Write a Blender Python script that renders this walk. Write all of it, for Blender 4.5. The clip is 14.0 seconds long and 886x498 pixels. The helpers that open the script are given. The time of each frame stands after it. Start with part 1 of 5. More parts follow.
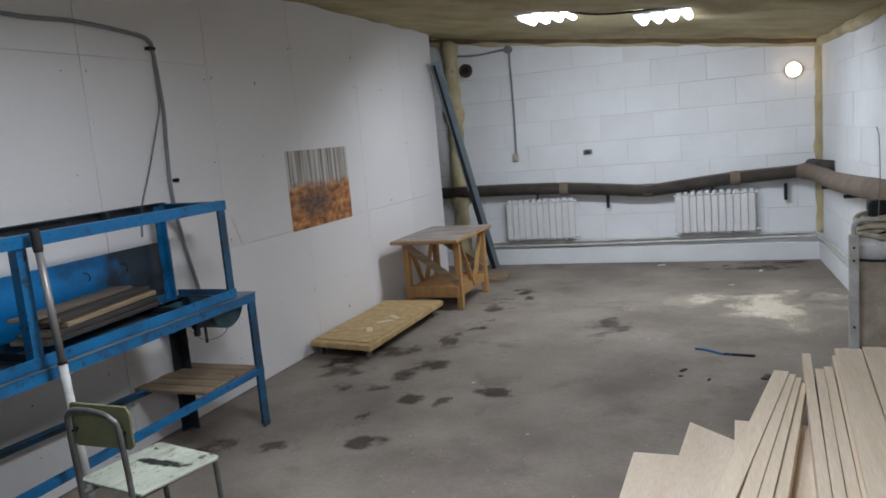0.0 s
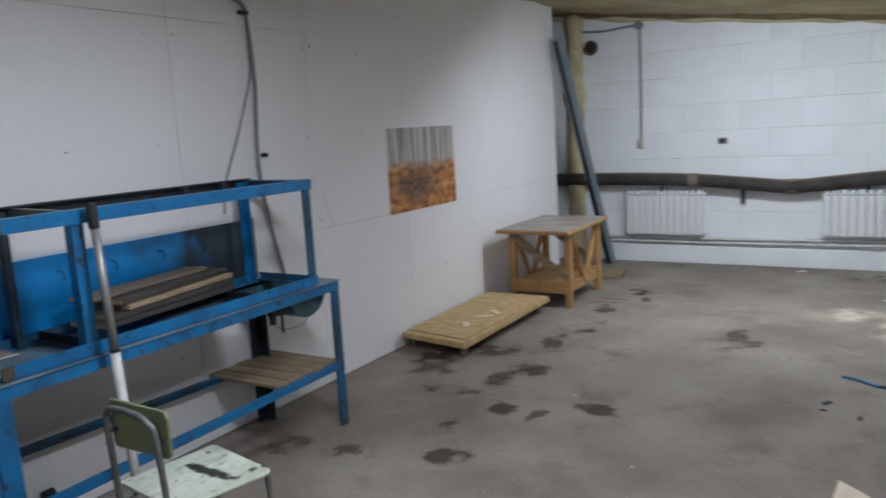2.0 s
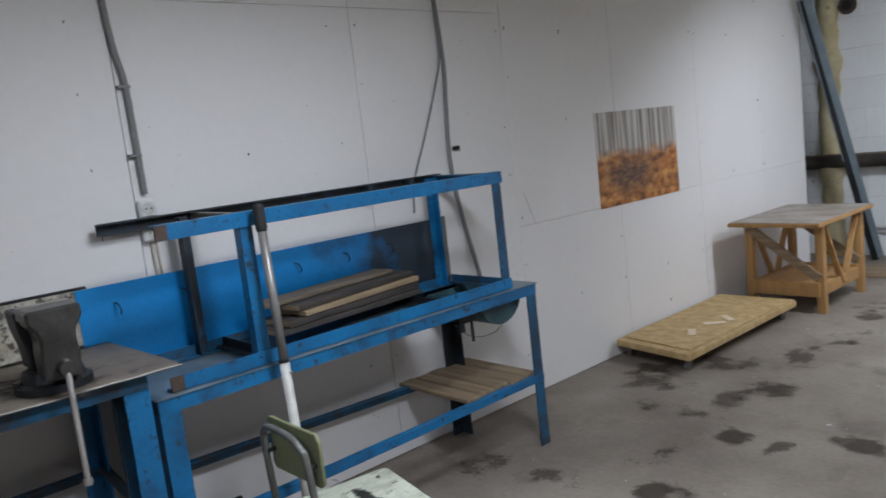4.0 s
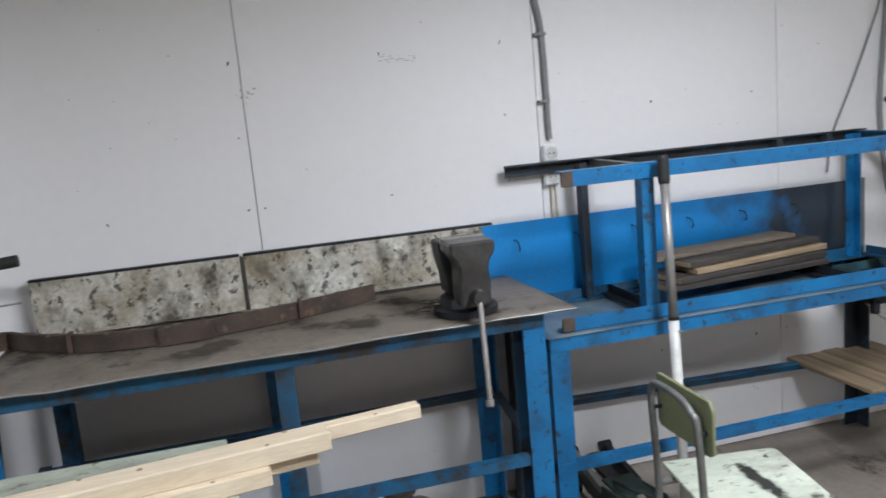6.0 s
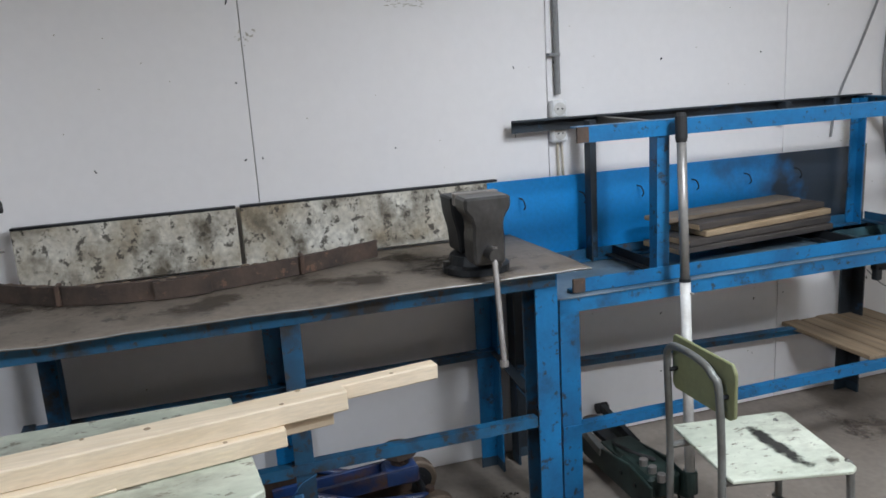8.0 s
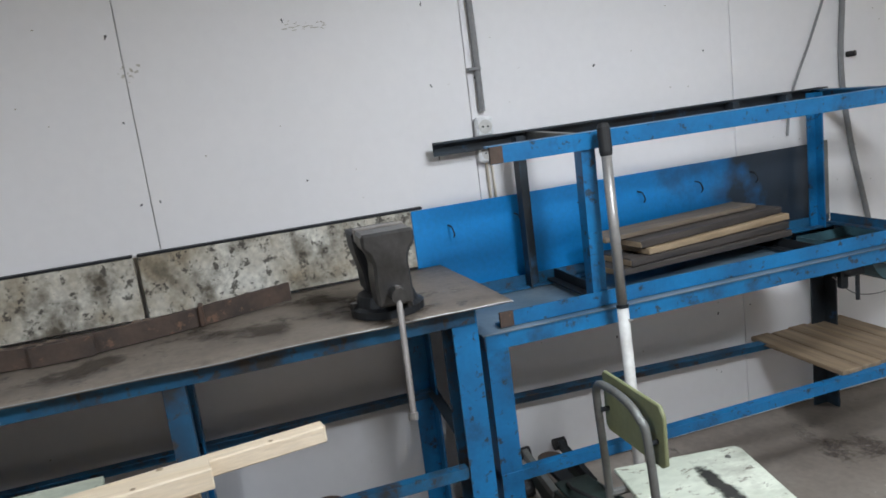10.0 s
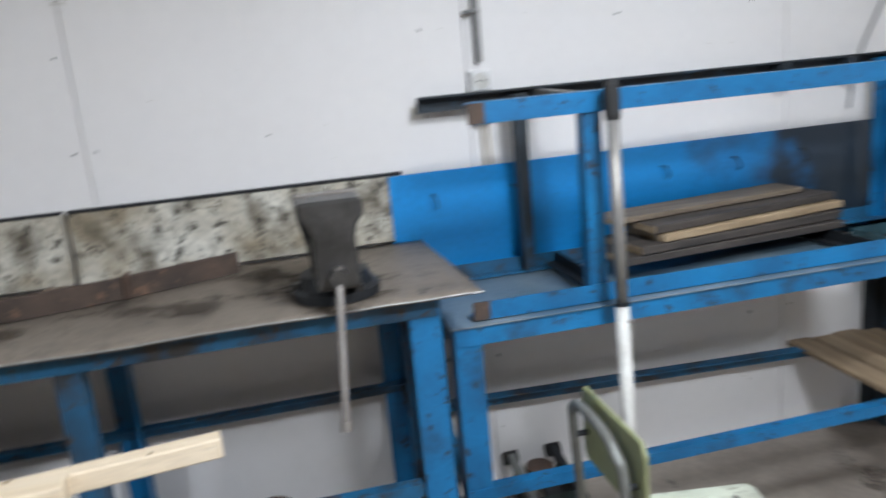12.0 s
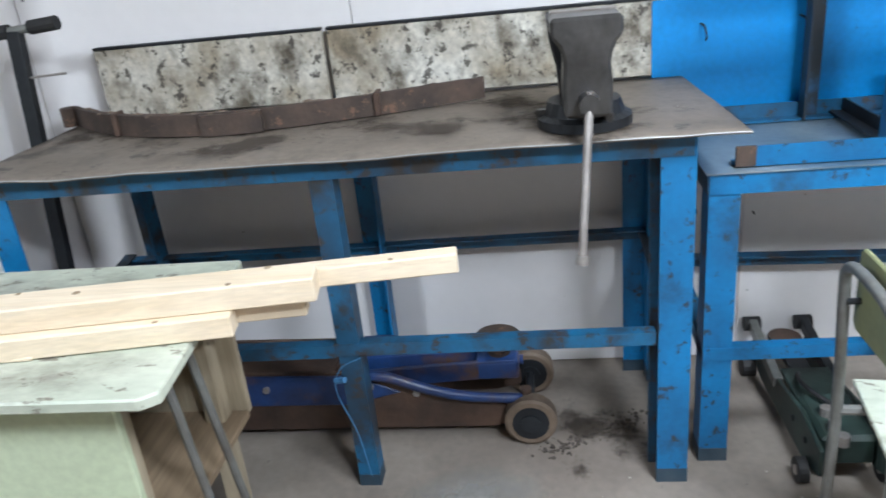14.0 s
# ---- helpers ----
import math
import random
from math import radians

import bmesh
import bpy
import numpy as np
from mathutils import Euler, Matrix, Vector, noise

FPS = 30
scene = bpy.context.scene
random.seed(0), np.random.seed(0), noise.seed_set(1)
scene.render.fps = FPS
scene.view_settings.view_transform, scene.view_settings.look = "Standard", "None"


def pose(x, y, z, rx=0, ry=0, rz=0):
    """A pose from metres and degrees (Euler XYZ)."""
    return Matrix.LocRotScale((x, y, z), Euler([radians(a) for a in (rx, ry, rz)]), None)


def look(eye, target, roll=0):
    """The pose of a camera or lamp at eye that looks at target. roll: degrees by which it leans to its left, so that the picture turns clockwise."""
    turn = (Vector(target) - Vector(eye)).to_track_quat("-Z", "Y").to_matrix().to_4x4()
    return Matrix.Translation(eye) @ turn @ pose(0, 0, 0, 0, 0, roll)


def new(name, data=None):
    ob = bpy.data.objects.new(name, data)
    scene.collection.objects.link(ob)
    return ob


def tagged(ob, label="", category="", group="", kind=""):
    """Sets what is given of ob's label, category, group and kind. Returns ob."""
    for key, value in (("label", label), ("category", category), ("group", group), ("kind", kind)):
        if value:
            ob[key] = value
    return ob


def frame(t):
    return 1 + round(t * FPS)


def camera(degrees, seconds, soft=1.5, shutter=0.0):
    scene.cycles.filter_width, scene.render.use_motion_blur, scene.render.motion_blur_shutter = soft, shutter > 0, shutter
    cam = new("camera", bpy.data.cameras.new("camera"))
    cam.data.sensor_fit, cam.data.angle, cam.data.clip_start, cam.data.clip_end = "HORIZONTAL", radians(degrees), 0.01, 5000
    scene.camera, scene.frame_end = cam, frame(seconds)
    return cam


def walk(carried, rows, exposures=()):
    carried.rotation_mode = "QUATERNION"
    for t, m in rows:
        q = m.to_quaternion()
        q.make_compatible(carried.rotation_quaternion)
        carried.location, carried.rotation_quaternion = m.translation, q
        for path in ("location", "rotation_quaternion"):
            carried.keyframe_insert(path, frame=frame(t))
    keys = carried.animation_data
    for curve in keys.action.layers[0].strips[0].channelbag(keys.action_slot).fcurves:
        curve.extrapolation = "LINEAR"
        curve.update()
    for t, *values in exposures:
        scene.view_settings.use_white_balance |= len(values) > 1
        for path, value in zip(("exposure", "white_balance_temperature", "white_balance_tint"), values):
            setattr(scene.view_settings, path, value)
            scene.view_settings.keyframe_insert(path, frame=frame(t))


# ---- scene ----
cam = camera(61.0, 14.0, soft=1.6, shutter=0.4)
PATH = [
    (0, (3.359, -3.748, 1.688), (2.612, -1.916, 1.393), -5.0),
    (0.5, (3.401, -3.66, 1.798), (2.614, -1.86, 1.424), -3.5),
    (1, (3.294, -3.522, 1.735), (2.662, -1.65, 1.426), -3.6),
    (1.5, (3.249, -3.414, 1.697), (2.534, -1.574, 1.375), -3.1),
    (2, (3.234, -3.243, 1.667), (2.21, -1.555, 1.347), -3.2),
    (4.5, (3.057, -2.756, 1.588), (1.416, -1.649, 1.306), -6.5),
    (5, (3.055, -2.755, 1.604), (1.242, -1.967, 1.302), -5.8),
    (5.5, (3.036, -2.796, 1.623), (1.15, -2.209, 1.309), -5.7),
    (6, (2.975, -2.885, 1.632), (1.06, -2.409, 1.305), -5.2),
    (6.5, (2.892, -2.985, 1.593), (0.966, -2.583, 1.238), -4.7),
    (7, (2.858, -3.032, 1.601), (0.96, -2.555, 1.188), -4.5),
    (7.5, (2.848, -3.039, 1.602), (0.976, -2.483, 1.168), -3.1),
    (10, (2.718, -2.639, 1.588), (0.83, -2.103, 1.203), -7.4),
    (10.5, (2.615, -2.557, 1.601), (0.804, -1.83, 1.163), -6.6),
    (11, (2.536, -2.473, 1.594), (0.866, -1.475, 1.13), -7.3),
    (11.5, (2.462, -2.404, 1.538), (0.774, -1.43, 1.089), -7.8),
    (12, (2.405, -2.312, 1.522), (0.499, -1.922, 1.056), -5.3),
    (12.5, (2.333, -2.349, 1.459), (0.427, -2.338, 0.854), -3.6),
    (13, (2.324, -2.391, 1.45), (0.463, -2.594, 0.744), -4.1),
    (13.5, (2.332, -2.388, 1.444), (0.516, -2.744, 0.686), -6.6),
    (14, (2.33, -2.336, 1.439), (0.502, -2.592, 0.667), -6.1),
]
EXPOSURES = [(0.0, -1.05, 6150, 10), (1.2, -0.82, 6000, 9), (2.0, -0.92, 6000, 9), (4.5, -0.72, 6150, 10), (5.0, -0.25, 6200, 10), (5.5, -0.18, 6200, 10), (7.5, -0.3, 6200, 10), (10.0, -0.3, 6200, 9), (11.0, -0.2, 6200, 9), (12.0, -0.05, 6200, 9), (12.7, 0.2, 6150, 9), (14.0, 0.4, 5950, 8)]
walk(cam, [(t, look(eye, target, roll)) for t, eye, target, roll in PATH], EXPOSURES)

# ---- world and lamps ----
world = bpy.data.worlds.new("world")
scene.world = world
world.use_nodes = True
world.node_tree.nodes["Background"].inputs[0].default_value = (0.5, 0.55, 0.6, 1)
world.node_tree.nodes["Background"].inputs[1].default_value = 0.008

LAMPS = [(1.83, 2.85, 2.615), (2.79, 2.85, 2.49), (1.83, -1.4, 2.615), (2.79, -1.4, 2.49), (2.5, -4.3, 2.5)]
WATTS = [76, 76, 45, 62, 46]


# ---- materials ----
def mat(name, color, rough=0.6, metal=0.0, dark=None, amount=0.5, scale=3.0, fine=60.0, bump=0.15, stretch=(1, 1, 1), spots=None, spot_color=(0.02, 0.018, 0.015), spot_scale=9.0, spec=0.5, grain=0.35, spot_soft=0.09, chips=None):
    """A surface with broad and fine variation, relief and, where asked, spots of wear."""
    m = bpy.data.materials.new(name)
    m.use_nodes = True
    nt = m.node_tree
    n, l = nt.nodes, nt.links
    b = n["Principled BSDF"]
    b.inputs["Roughness"].default_value = rough
    b.inputs["Metallic"].default_value = metal
    b.inputs["Specular IOR Level"].default_value = spec
    geo = n.new("ShaderNodeNewGeometry")
    info = n.new("ShaderNodeObjectInfo")
    mp = n.new("ShaderNodeVectorMath"); mp.operation = "MULTIPLY"
    mp.inputs[1].default_value = stretch
    l.new(geo.outputs["Position"], mp.inputs[0])
    off = n.new("ShaderNodeVectorMath"); off.operation = "ADD"
    sc = n.new("ShaderNodeMath"); sc.operation = "MULTIPLY"; sc.inputs[1].default_value = 7.0
    l.new(info.outputs["Random"], sc.inputs[0])
    l.new(mp.outputs[0], off.inputs[0]); l.new(sc.outputs[0], off.inputs[1])
    big = n.new("ShaderNodeTexNoise"); big.inputs["Scale"].default_value = scale; big.inputs["Detail"].default_value = 6
    small = n.new("ShaderNodeTexNoise"); small.inputs["Scale"].default_value = fine; small.inputs["Detail"].default_value = 3
    l.new(off.outputs[0], big.inputs["Vector"]); l.new(off.outputs[0], small.inputs["Vector"])
    dk = dark if dark else tuple(c * 0.75 for c in color)
    ramp = n.new("ShaderNodeValToRGB")
    ramp.color_ramp.elements[0].position, ramp.color_ramp.elements[1].position = 0.32, 0.68
    ramp.color_ramp.elements[0].color = (*[c + (d - c) * amount for c, d in zip(color, dk)], 1)
    ramp.color_ramp.elements[1].color = (*color, 1)
    l.new(big.outputs[0], ramp.inputs[0])
    mix = n.new("ShaderNodeMix"); mix.data_type = "RGBA"; mix.blend_type = "MULTIPLY"
    mix.inputs["Factor"].default_value = grain
    r2 = n.new("ShaderNodeValToRGB")
    r2.color_ramp.elements[0].position, r2.color_ramp.elements[1].position = 0.25, 0.7
    r2.color_ramp.elements[0].color = (0.55, 0.55, 0.55, 1)
    r2.color_ramp.elements[1].color = (1, 1, 1, 1)
    l.new(small.outputs[0], r2.inputs[0])
    l.new(ramp.outputs[0], mix.inputs["A"]); l.new(r2.outputs[0], mix.inputs["B"])
    out = mix.outputs["Result"]
    if spots:
        sn = n.new("ShaderNodeTexNoise"); sn.inputs["Scale"].default_value = spot_scale; sn.inputs["Detail"].default_value = 8; sn.inputs["Roughness"].default_value = 0.65
        l.new(off.outputs[0], sn.inputs["Vector"])
        r3 = n.new("ShaderNodeValToRGB")
        r3.color_ramp.elements[0].position, r3.color_ramp.elements[1].position = spots, spots + spot_soft
        r3.color_ramp.elements[0].color, r3.color_ramp.elements[1].color = (0, 0, 0, 1), (1, 1, 1, 1)
        l.new(sn.outputs[0], r3.inputs[0])
        m3 = n.new("ShaderNodeMix"); m3.data_type = "RGBA"
        m3.inputs["B"].default_value = (*spot_color, 1)
        l.new(r3.outputs[0], m3.inputs["Factor"]); l.new(out, m3.inputs["A"])
        out = m3.outputs["Result"]
    if chips:
        limit, chip_color, chip_scale = chips
        cn = n.new("ShaderNodeTexNoise"); cn.inputs["Scale"].default_value = chip_scale; cn.inputs["Detail"].default_value = 10; cn.inputs["Roughness"].default_value = 0.72
        l.new(mp.outputs[0], cn.inputs["Vector"])
        r4 = n.new("ShaderNodeValToRGB")
        r4.color_ramp.elements[0].position, r4.color_ramp.elements[1].position = limit, limit + 0.045
        r4.color_ramp.elements[0].color, r4.color_ramp.elements[1].color = (0, 0, 0, 1), (0.9, 0.9, 0.9, 1)
        l.new(cn.outputs[0], r4.inputs[0])
        m4 = n.new("ShaderNodeMix"); m4.data_type = "RGBA"
        m4.inputs["B"].default_value = (*chip_color, 1)
        l.new(r4.outputs[0], m4.inputs["Factor"]); l.new(out, m4.inputs["A"])
        out = m4.outputs["Result"]
    l.new(out, b.inputs["Base Color"])
    bp = n.new("ShaderNodeBump"); bp.inputs["Strength"].default_value = bump; bp.inputs["Distance"].default_value = 0.004
    l.new(small.outputs[0], bp.inputs["Height"]); l.new(bp.outputs[0], b.inputs["Normal"])
    return m


def wood(name, color, dark, axis=1, rough=0.65, spots=None, spot_color=(0.05, 0.04, 0.03)):
    s = [14.0, 14.0, 14.0]; s[axis] = 0.9
    return mat(name, color, rough, 0, dark, 0.8, 2.2, 12, 0.2, tuple(s), spots, spot_color, 0.9)


def glow(name, color, strength):
    m = bpy.data.materials.new(name); m.use_nodes = True
    b = m.node_tree.nodes["Principled BSDF"]
    b.inputs["Base Color"].default_value = (*color, 1)
    b.inputs["Emission Color"].default_value = (*color, 1)
    b.inputs["Emission Strength"].default_value = strength
    return m


M_DRYWALL = mat("drywall", (0.79, 0.775, 0.78), 0.75, 0, (0.73, 0.715, 0.72), 0.5, 0.9, 25, 0.03, grain=0.06)
M_BACKING = mat("wall_backing", (0.2, 0.17, 0.14), 0.9)
M_SEAM = mat("seam_filler", (0.42, 0.4, 0.38), 0.9)
M_BLOCK = mat("painted_block", (0.82, 0.84, 0.87), 0.8, 0, (0.68, 0.69, 0.7), 0.5, 1.6, 45, 0.2, spots=0.68, spot_color=(0.42, 0.39, 0.34), spot_scale=2.5, grain=0.1)
M_MORTAR = mat("mortar", (0.55, 0.53, 0.48), 0.9, 0, (0.3, 0.26, 0.2), 0.8, 4)
M_FOAM = mat("spray_foam", (0.47, 0.41, 0.23), 0.85, 0, (0.3, 0.23, 0.1), 0.9, 2.2, 18, 0.6, spots=0.66, spot_color=(0.2, 0.13, 0.06), spot_scale=1.8)
M_FOAM_PALE = mat("pale_spray_foam", (0.6, 0.54, 0.36), 0.85, 0, (0.42, 0.34, 0.17), 0.9, 3, 18, 0.6, spots=0.64, spot_color=(0.25, 0.17, 0.08), spot_scale=3)
M_FOAM_DARK = mat("aged_foam", (0.2, 0.14, 0.07), 0.9, 0, (0.1, 0.07, 0.04), 0.9, 5, 30, 0.6)
M_FLOOR = mat("concrete_floor", (0.31, 0.27, 0.232), 0.78, 0, (0.18, 0.15, 0.125), 0.95, 1.7, 38, 0.3, spots=0.55, spot_color=(0.13, 0.108, 0.09), spot_scale=2.3, spot_soft=0.25, chips=(0.64, (0.12, 0.1, 0.085), 14))
M_BLUE = mat("blue_paint", (0.01, 0.18, 0.43), 0.42, 0, (0.01, 0.105, 0.25), 0.9, 5, 60, 0.1, spots=0.55, spot_color=(0.018, 0.04, 0.07), spot_scale=6, spot_soft=0.2, chips=(0.57, (0.03, 0.028, 0.026), 24))
M_BLUE_WORN = mat("worn_blue_paint", (0.013, 0.14, 0.3), 0.5, 0, (0.018, 0.04, 0.07), 0.95, 4, 60, 0.1, spots=0.49, spot_color=(0.03, 0.028, 0.027), spot_scale=6, spot_soft=0.16, chips=(0.56, (0.045, 0.033, 0.027), 22))
M_BLUE_FRESH = mat("fresh_blue_paint", (0.015, 0.21, 0.58), 0.4, 0, (0.012, 0.17, 0.46), 0.6, 3, 60, 0.08, spots=0.7, spot_color=(0.02, 0.03, 0.05), spot_scale=9)
# Near-black blue on some rear legs, bars and side stretchers.
M_BLUEBLACK = mat("blue_black_steel", (0.022, 0.035, 0.05), 0.6, 0, (0.015, 0.016, 0.018), 0.9, 7, 60, 0.2, spots=0.62, spot_color=(0.03, 0.1, 0.2), spot_scale=5)
M_RUST = mat("rusty_steel", (0.1, 0.068, 0.052), 0.8, 0.1, (0.045, 0.035, 0.03), 0.95, 10, 70, 0.5, chips=(0.58, (0.17, 0.1, 0.065), 20))
M_DARKSTEEL = mat("dark_steel", (0.03, 0.034, 0.04), 0.5, 0.4, (0.014, 0.015, 0.017), 0.8, 8, 60, 0.2)
M_STEELTOP = mat("greasy_steel_sheet", (0.31, 0.262, 0.215), 0.55, 0.1, (0.11, 0.09, 0.072), 0.95, 4.5, 50, 0.15, spots=0.5, spot_color=(0.05, 0.042, 0.036), spot_scale=4.5, spot_soft=0.22, chips=(0.6, (0.06, 0.05, 0.042), 12))
M_STEELTOP2 = mat("scuffed_blue_sheet", (0.26, 0.32, 0.36), 0.36, 0.25, (0.08, 0.15, 0.22), 0.95, 3, 50, 0.1, spots=0.63, spot_color=(0.03, 0.03, 0.03), spot_scale=5)
M_FOOT = mat("scuffed_bare_foot", (0.05, 0.075, 0.1), 0.6, 0.1, (0.02, 0.05, 0.08), 0.9, 14, 70, 0.3)
M_EDGE = mat("bright_sheet_edge", (0.3, 0.3, 0.3), 0.5, 0.5)
M_SPLASH = mat("grimy_white_board", (0.78, 0.76, 0.68), 0.6, 0, (0.34, 0.28, 0.19), 0.95, 7, 60, 0.25, (1, 1, 0.9), spots=0.49, spot_color=(0.1, 0.083, 0.058), spot_scale=8, spot_soft=0.18, grain=0.85, chips=(0.548, (0.045, 0.038, 0.03), 24))
M_BLACK = mat("black_rubber", (0.016, 0.016, 0.017), 0.7)
M_CAST = mat("cast_iron", (0.11, 0.108, 0.107), 0.34, 0.6, (0.035, 0.033, 0.032), 0.9, 8, 70, 0.35)
M_CHROME = mat("worn_steel_bar", (0.46, 0.44, 0.42), 0.35, 0.6, (0.25, 0.22, 0.2), 0.8, 12, 80, 0.15)
M_BARESTEEL = mat("dull_bare_steel", (0.27, 0.25, 0.235), 0.5, 0.3, (0.15, 0.13, 0.12), 0.8, 12, 80, 0.15)
M_PINE = wood("pine_timber", (0.8, 0.68, 0.52), (0.72, 0.58, 0.4), 1, spots=0.7, spot_color=(0.34, 0.19, 0.09))
M_PINE_PALE = wood("planed_pale_pine", (0.76, 0.65, 0.51), (0.68, 0.55, 0.4), 1, spots=0.74, spot_color=(0.36, 0.2, 0.1))
M_PLY = mat("plywood", (0.66, 0.53, 0.36), 0.65, 0, (0.54, 0.41, 0.25), 0.8, 2.5, 30, 0.1, (4, 0.8, 4))
M_OSB = mat("chipboard", (0.6, 0.44, 0.22), 0.7, 0, (0.42, 0.28, 0.12), 0.9, 14, 60, 0.3, (1, 1, 1))
M_TABLEWOOD = wood("varnished_wood", (0.5, 0.29, 0.11), (0.33, 0.18, 0.07), 2)
M_TABLETOP = mat("scuffed_tabletop", (0.4, 0.37, 0.34), 0.5, 0, (0.22, 0.17, 0.13), 0.9, 5, 40, 0.15)
M_OLDWOOD = wood("weathered_plank", (0.34, 0.25, 0.16), (0.15, 0.105, 0.065), 0, spots=0.68)
M_DARKWOOD = wood("dark_stained_plank", (0.075, 0.062, 0.054), (0.026, 0.024, 0.024), 1)
M_SAWNPLANK = wood("sawn_brown_plank", (0.4, 0.3, 0.19), (0.24, 0.17, 0.1), 1, spots=0.66)
M_BROWNPLANK = wood("grey_brown_plank", (0.21, 0.165, 0.12), (0.1, 0.08, 0.06), 1, spots=0.62)
M_PLYPALE = mat("pale_plywood", (0.72, 0.61, 0.49), 0.65, 0, (0.6, 0.49, 0.37), 0.8, 2.0, 30, 0.1, (5, 0.7, 4))
M_MINT = mat("chipped_mint_paint", (0.66, 0.69, 0.58), 0.55, 0, (0.42, 0.46, 0.37), 0.8, 5, 50, 0.15, (1, 0.5, 1), spots=0.5, spot_color=(0.2, 0.19, 0.155), spot_scale=7, spot_soft=0.24, chips=(0.575, (0.15, 0.13, 0.1), 26))
M_MINT_CLEAN = mat("mint_paint", (0.56, 0.63, 0.45), 0.5, 0, (0.48, 0.56, 0.37), 0.8, 2, 50, 0.08)
M_GREYWOOD = wood("dusty_old_wood", (0.46, 0.39, 0.28), (0.26, 0.21, 0.14), 2, spots=0.6)
M_OLIVE = mat("olive_plywood", (0.27, 0.29, 0.15), 0.5, 0, (0.2, 0.21, 0.11), 0.7, 6, 50, 0.1)
M_GREYTUBE = mat("grey_steel_tube", (0.22, 0.23, 0.22), 0.45, 0.4, (0.12, 0.11, 0.1), 0.8, 12, 70, 0.1)
M_WHITE = mat("white_enamel", (0.78, 0.79, 0.8), 0.35, 0, (0.7, 0.7, 0.7), 0.6, 4, 60, 0.03)
M_WHITE_DIRTY = mat("dirty_white_paint", (0.68, 0.68, 0.66), 0.5, 0, (0.45, 0.43, 0.4), 0.8, 9, 60, 0.08, spots=0.7, spot_color=(0.15, 0.12, 0.1), spot_scale=14)
M_GREYPOLE = mat("brushed_grey_pole", (0.36, 0.35, 0.34), 0.4, 0.5, (0.26, 0.24, 0.22), 0.7, 8, 60, 0.1)
M_PIPE = mat("tarred_pipe_wrap", (0.06, 0.05, 0.042), 0.75, 0, (0.025, 0.021, 0.018), 0.9, 6, 40, 0.6)
M_PIPE_PALE = mat("dusty_pipe_wrap", (0.22, 0.18, 0.14), 0.85, 0, (0.16, 0.12, 0.09), 0.9, 6, 40, 0.6)
M_GALV = mat("galvanised_profile", (0.36, 0.43, 0.48), 0.4, 0.15, (0.2, 0.25, 0.29), 0.7, 5, 60, 0.1)
M_CABLE = mat("grey_cable", (0.24, 0.24, 0.245), 0.6)
M_DRUM = mat("dusty_filter_bag", (0.56, 0.5, 0.41), 0.85, 0, (0.3, 0.25, 0.19), 0.9, 6, 50, 0.3)
M_HOSE = mat("beige_hose", (0.66, 0.6, 0.5), 0.7, 0, (0.32, 0.27, 0.2), 0.9, 12, 60, 0.3)
M_JACKBLUE = mat("oily_navy_paint", (0.022, 0.07, 0.24), 0.42, 0.0, (0.02, 0.025, 0.06), 0.9, 6, 60, 0.15, spots=0.5, spot_color=(0.1, 0.058, 0.04), spot_scale=7, spot_soft=0.18)
M_JACKBROWN = mat("greasy_brown_steel", (0.14, 0.085, 0.06), 0.6, 0.2, (0.05, 0.035, 0.03), 0.9, 6, 60, 0.3)
M_JACKGREEN = mat("dark_green_paint", (0.032, 0.06, 0.052), 0.5, 0.1, (0.014, 0.02, 0.018), 0.9, 8, 60, 0.15)
M_BASIN = mat("teal_enamel", (0.06, 0.14, 0.17), 0.45, 0, (0.02, 0.04, 0.05), 0.9, 7, 60, 0.15)
M_BLUECORD = mat("blue_cord", (0.06, 0.19, 0.38), 0.7)
M_TUBES = glow("lamp_tubes", (0.93, 0.97, 1.0), 14)
M_BULB = glow("warm_bulb", (1.0, 0.72, 0.45), 12)


def soft(name, color, dark, fine=40.0, speckle=0.5, most=1.0):
    """A stain or dust that thins out towards its rim, by the 'amount' stored in the mesh."""
    m = mat(name, color, 0.8, 0, dark, 0.9, 9, fine, 0.3)
    n, l = m.node_tree.nodes, m.node_tree.links
    at = n.new("ShaderNodeAttribute"); at.attribute_name = "amount"
    nz = n.new("ShaderNodeTexNoise"); nz.inputs["Scale"].default_value = 55; nz.inputs["Detail"].default_value = 5
    geo = n.new("ShaderNodeNewGeometry"); l.new(geo.outputs["Position"], nz.inputs["Vector"])
    add = n.new("ShaderNodeMath"); add.operation = "MULTIPLY_ADD"; add.inputs[1].default_value = speckle
    l.new(nz.outputs[0], add.inputs[0]); l.new(at.outputs["Fac"], add.inputs[2])
    mr = n.new("ShaderNodeMapRange"); mr.inputs["From Min"].default_value, mr.inputs["From Max"].default_value = 0.5 * speckle + 0.02, 0.5 * speckle + 0.5
    mr.inputs["To Max"].default_value = most
    l.new(add.outputs[0], mr.inputs["Value"])
    tr = n.new("ShaderNodeBsdfTransparent"); mx = n.new("ShaderNodeMixShader")
    l.new(mr.outputs[0], mx.inputs[0]); l.new(tr.outputs[0], mx.inputs[1]); l.new(n["Principled BSDF"].outputs[0], mx.inputs[2])
    l.new(mx.outputs[0], n["Material Output"].inputs["Surface"])
    return m


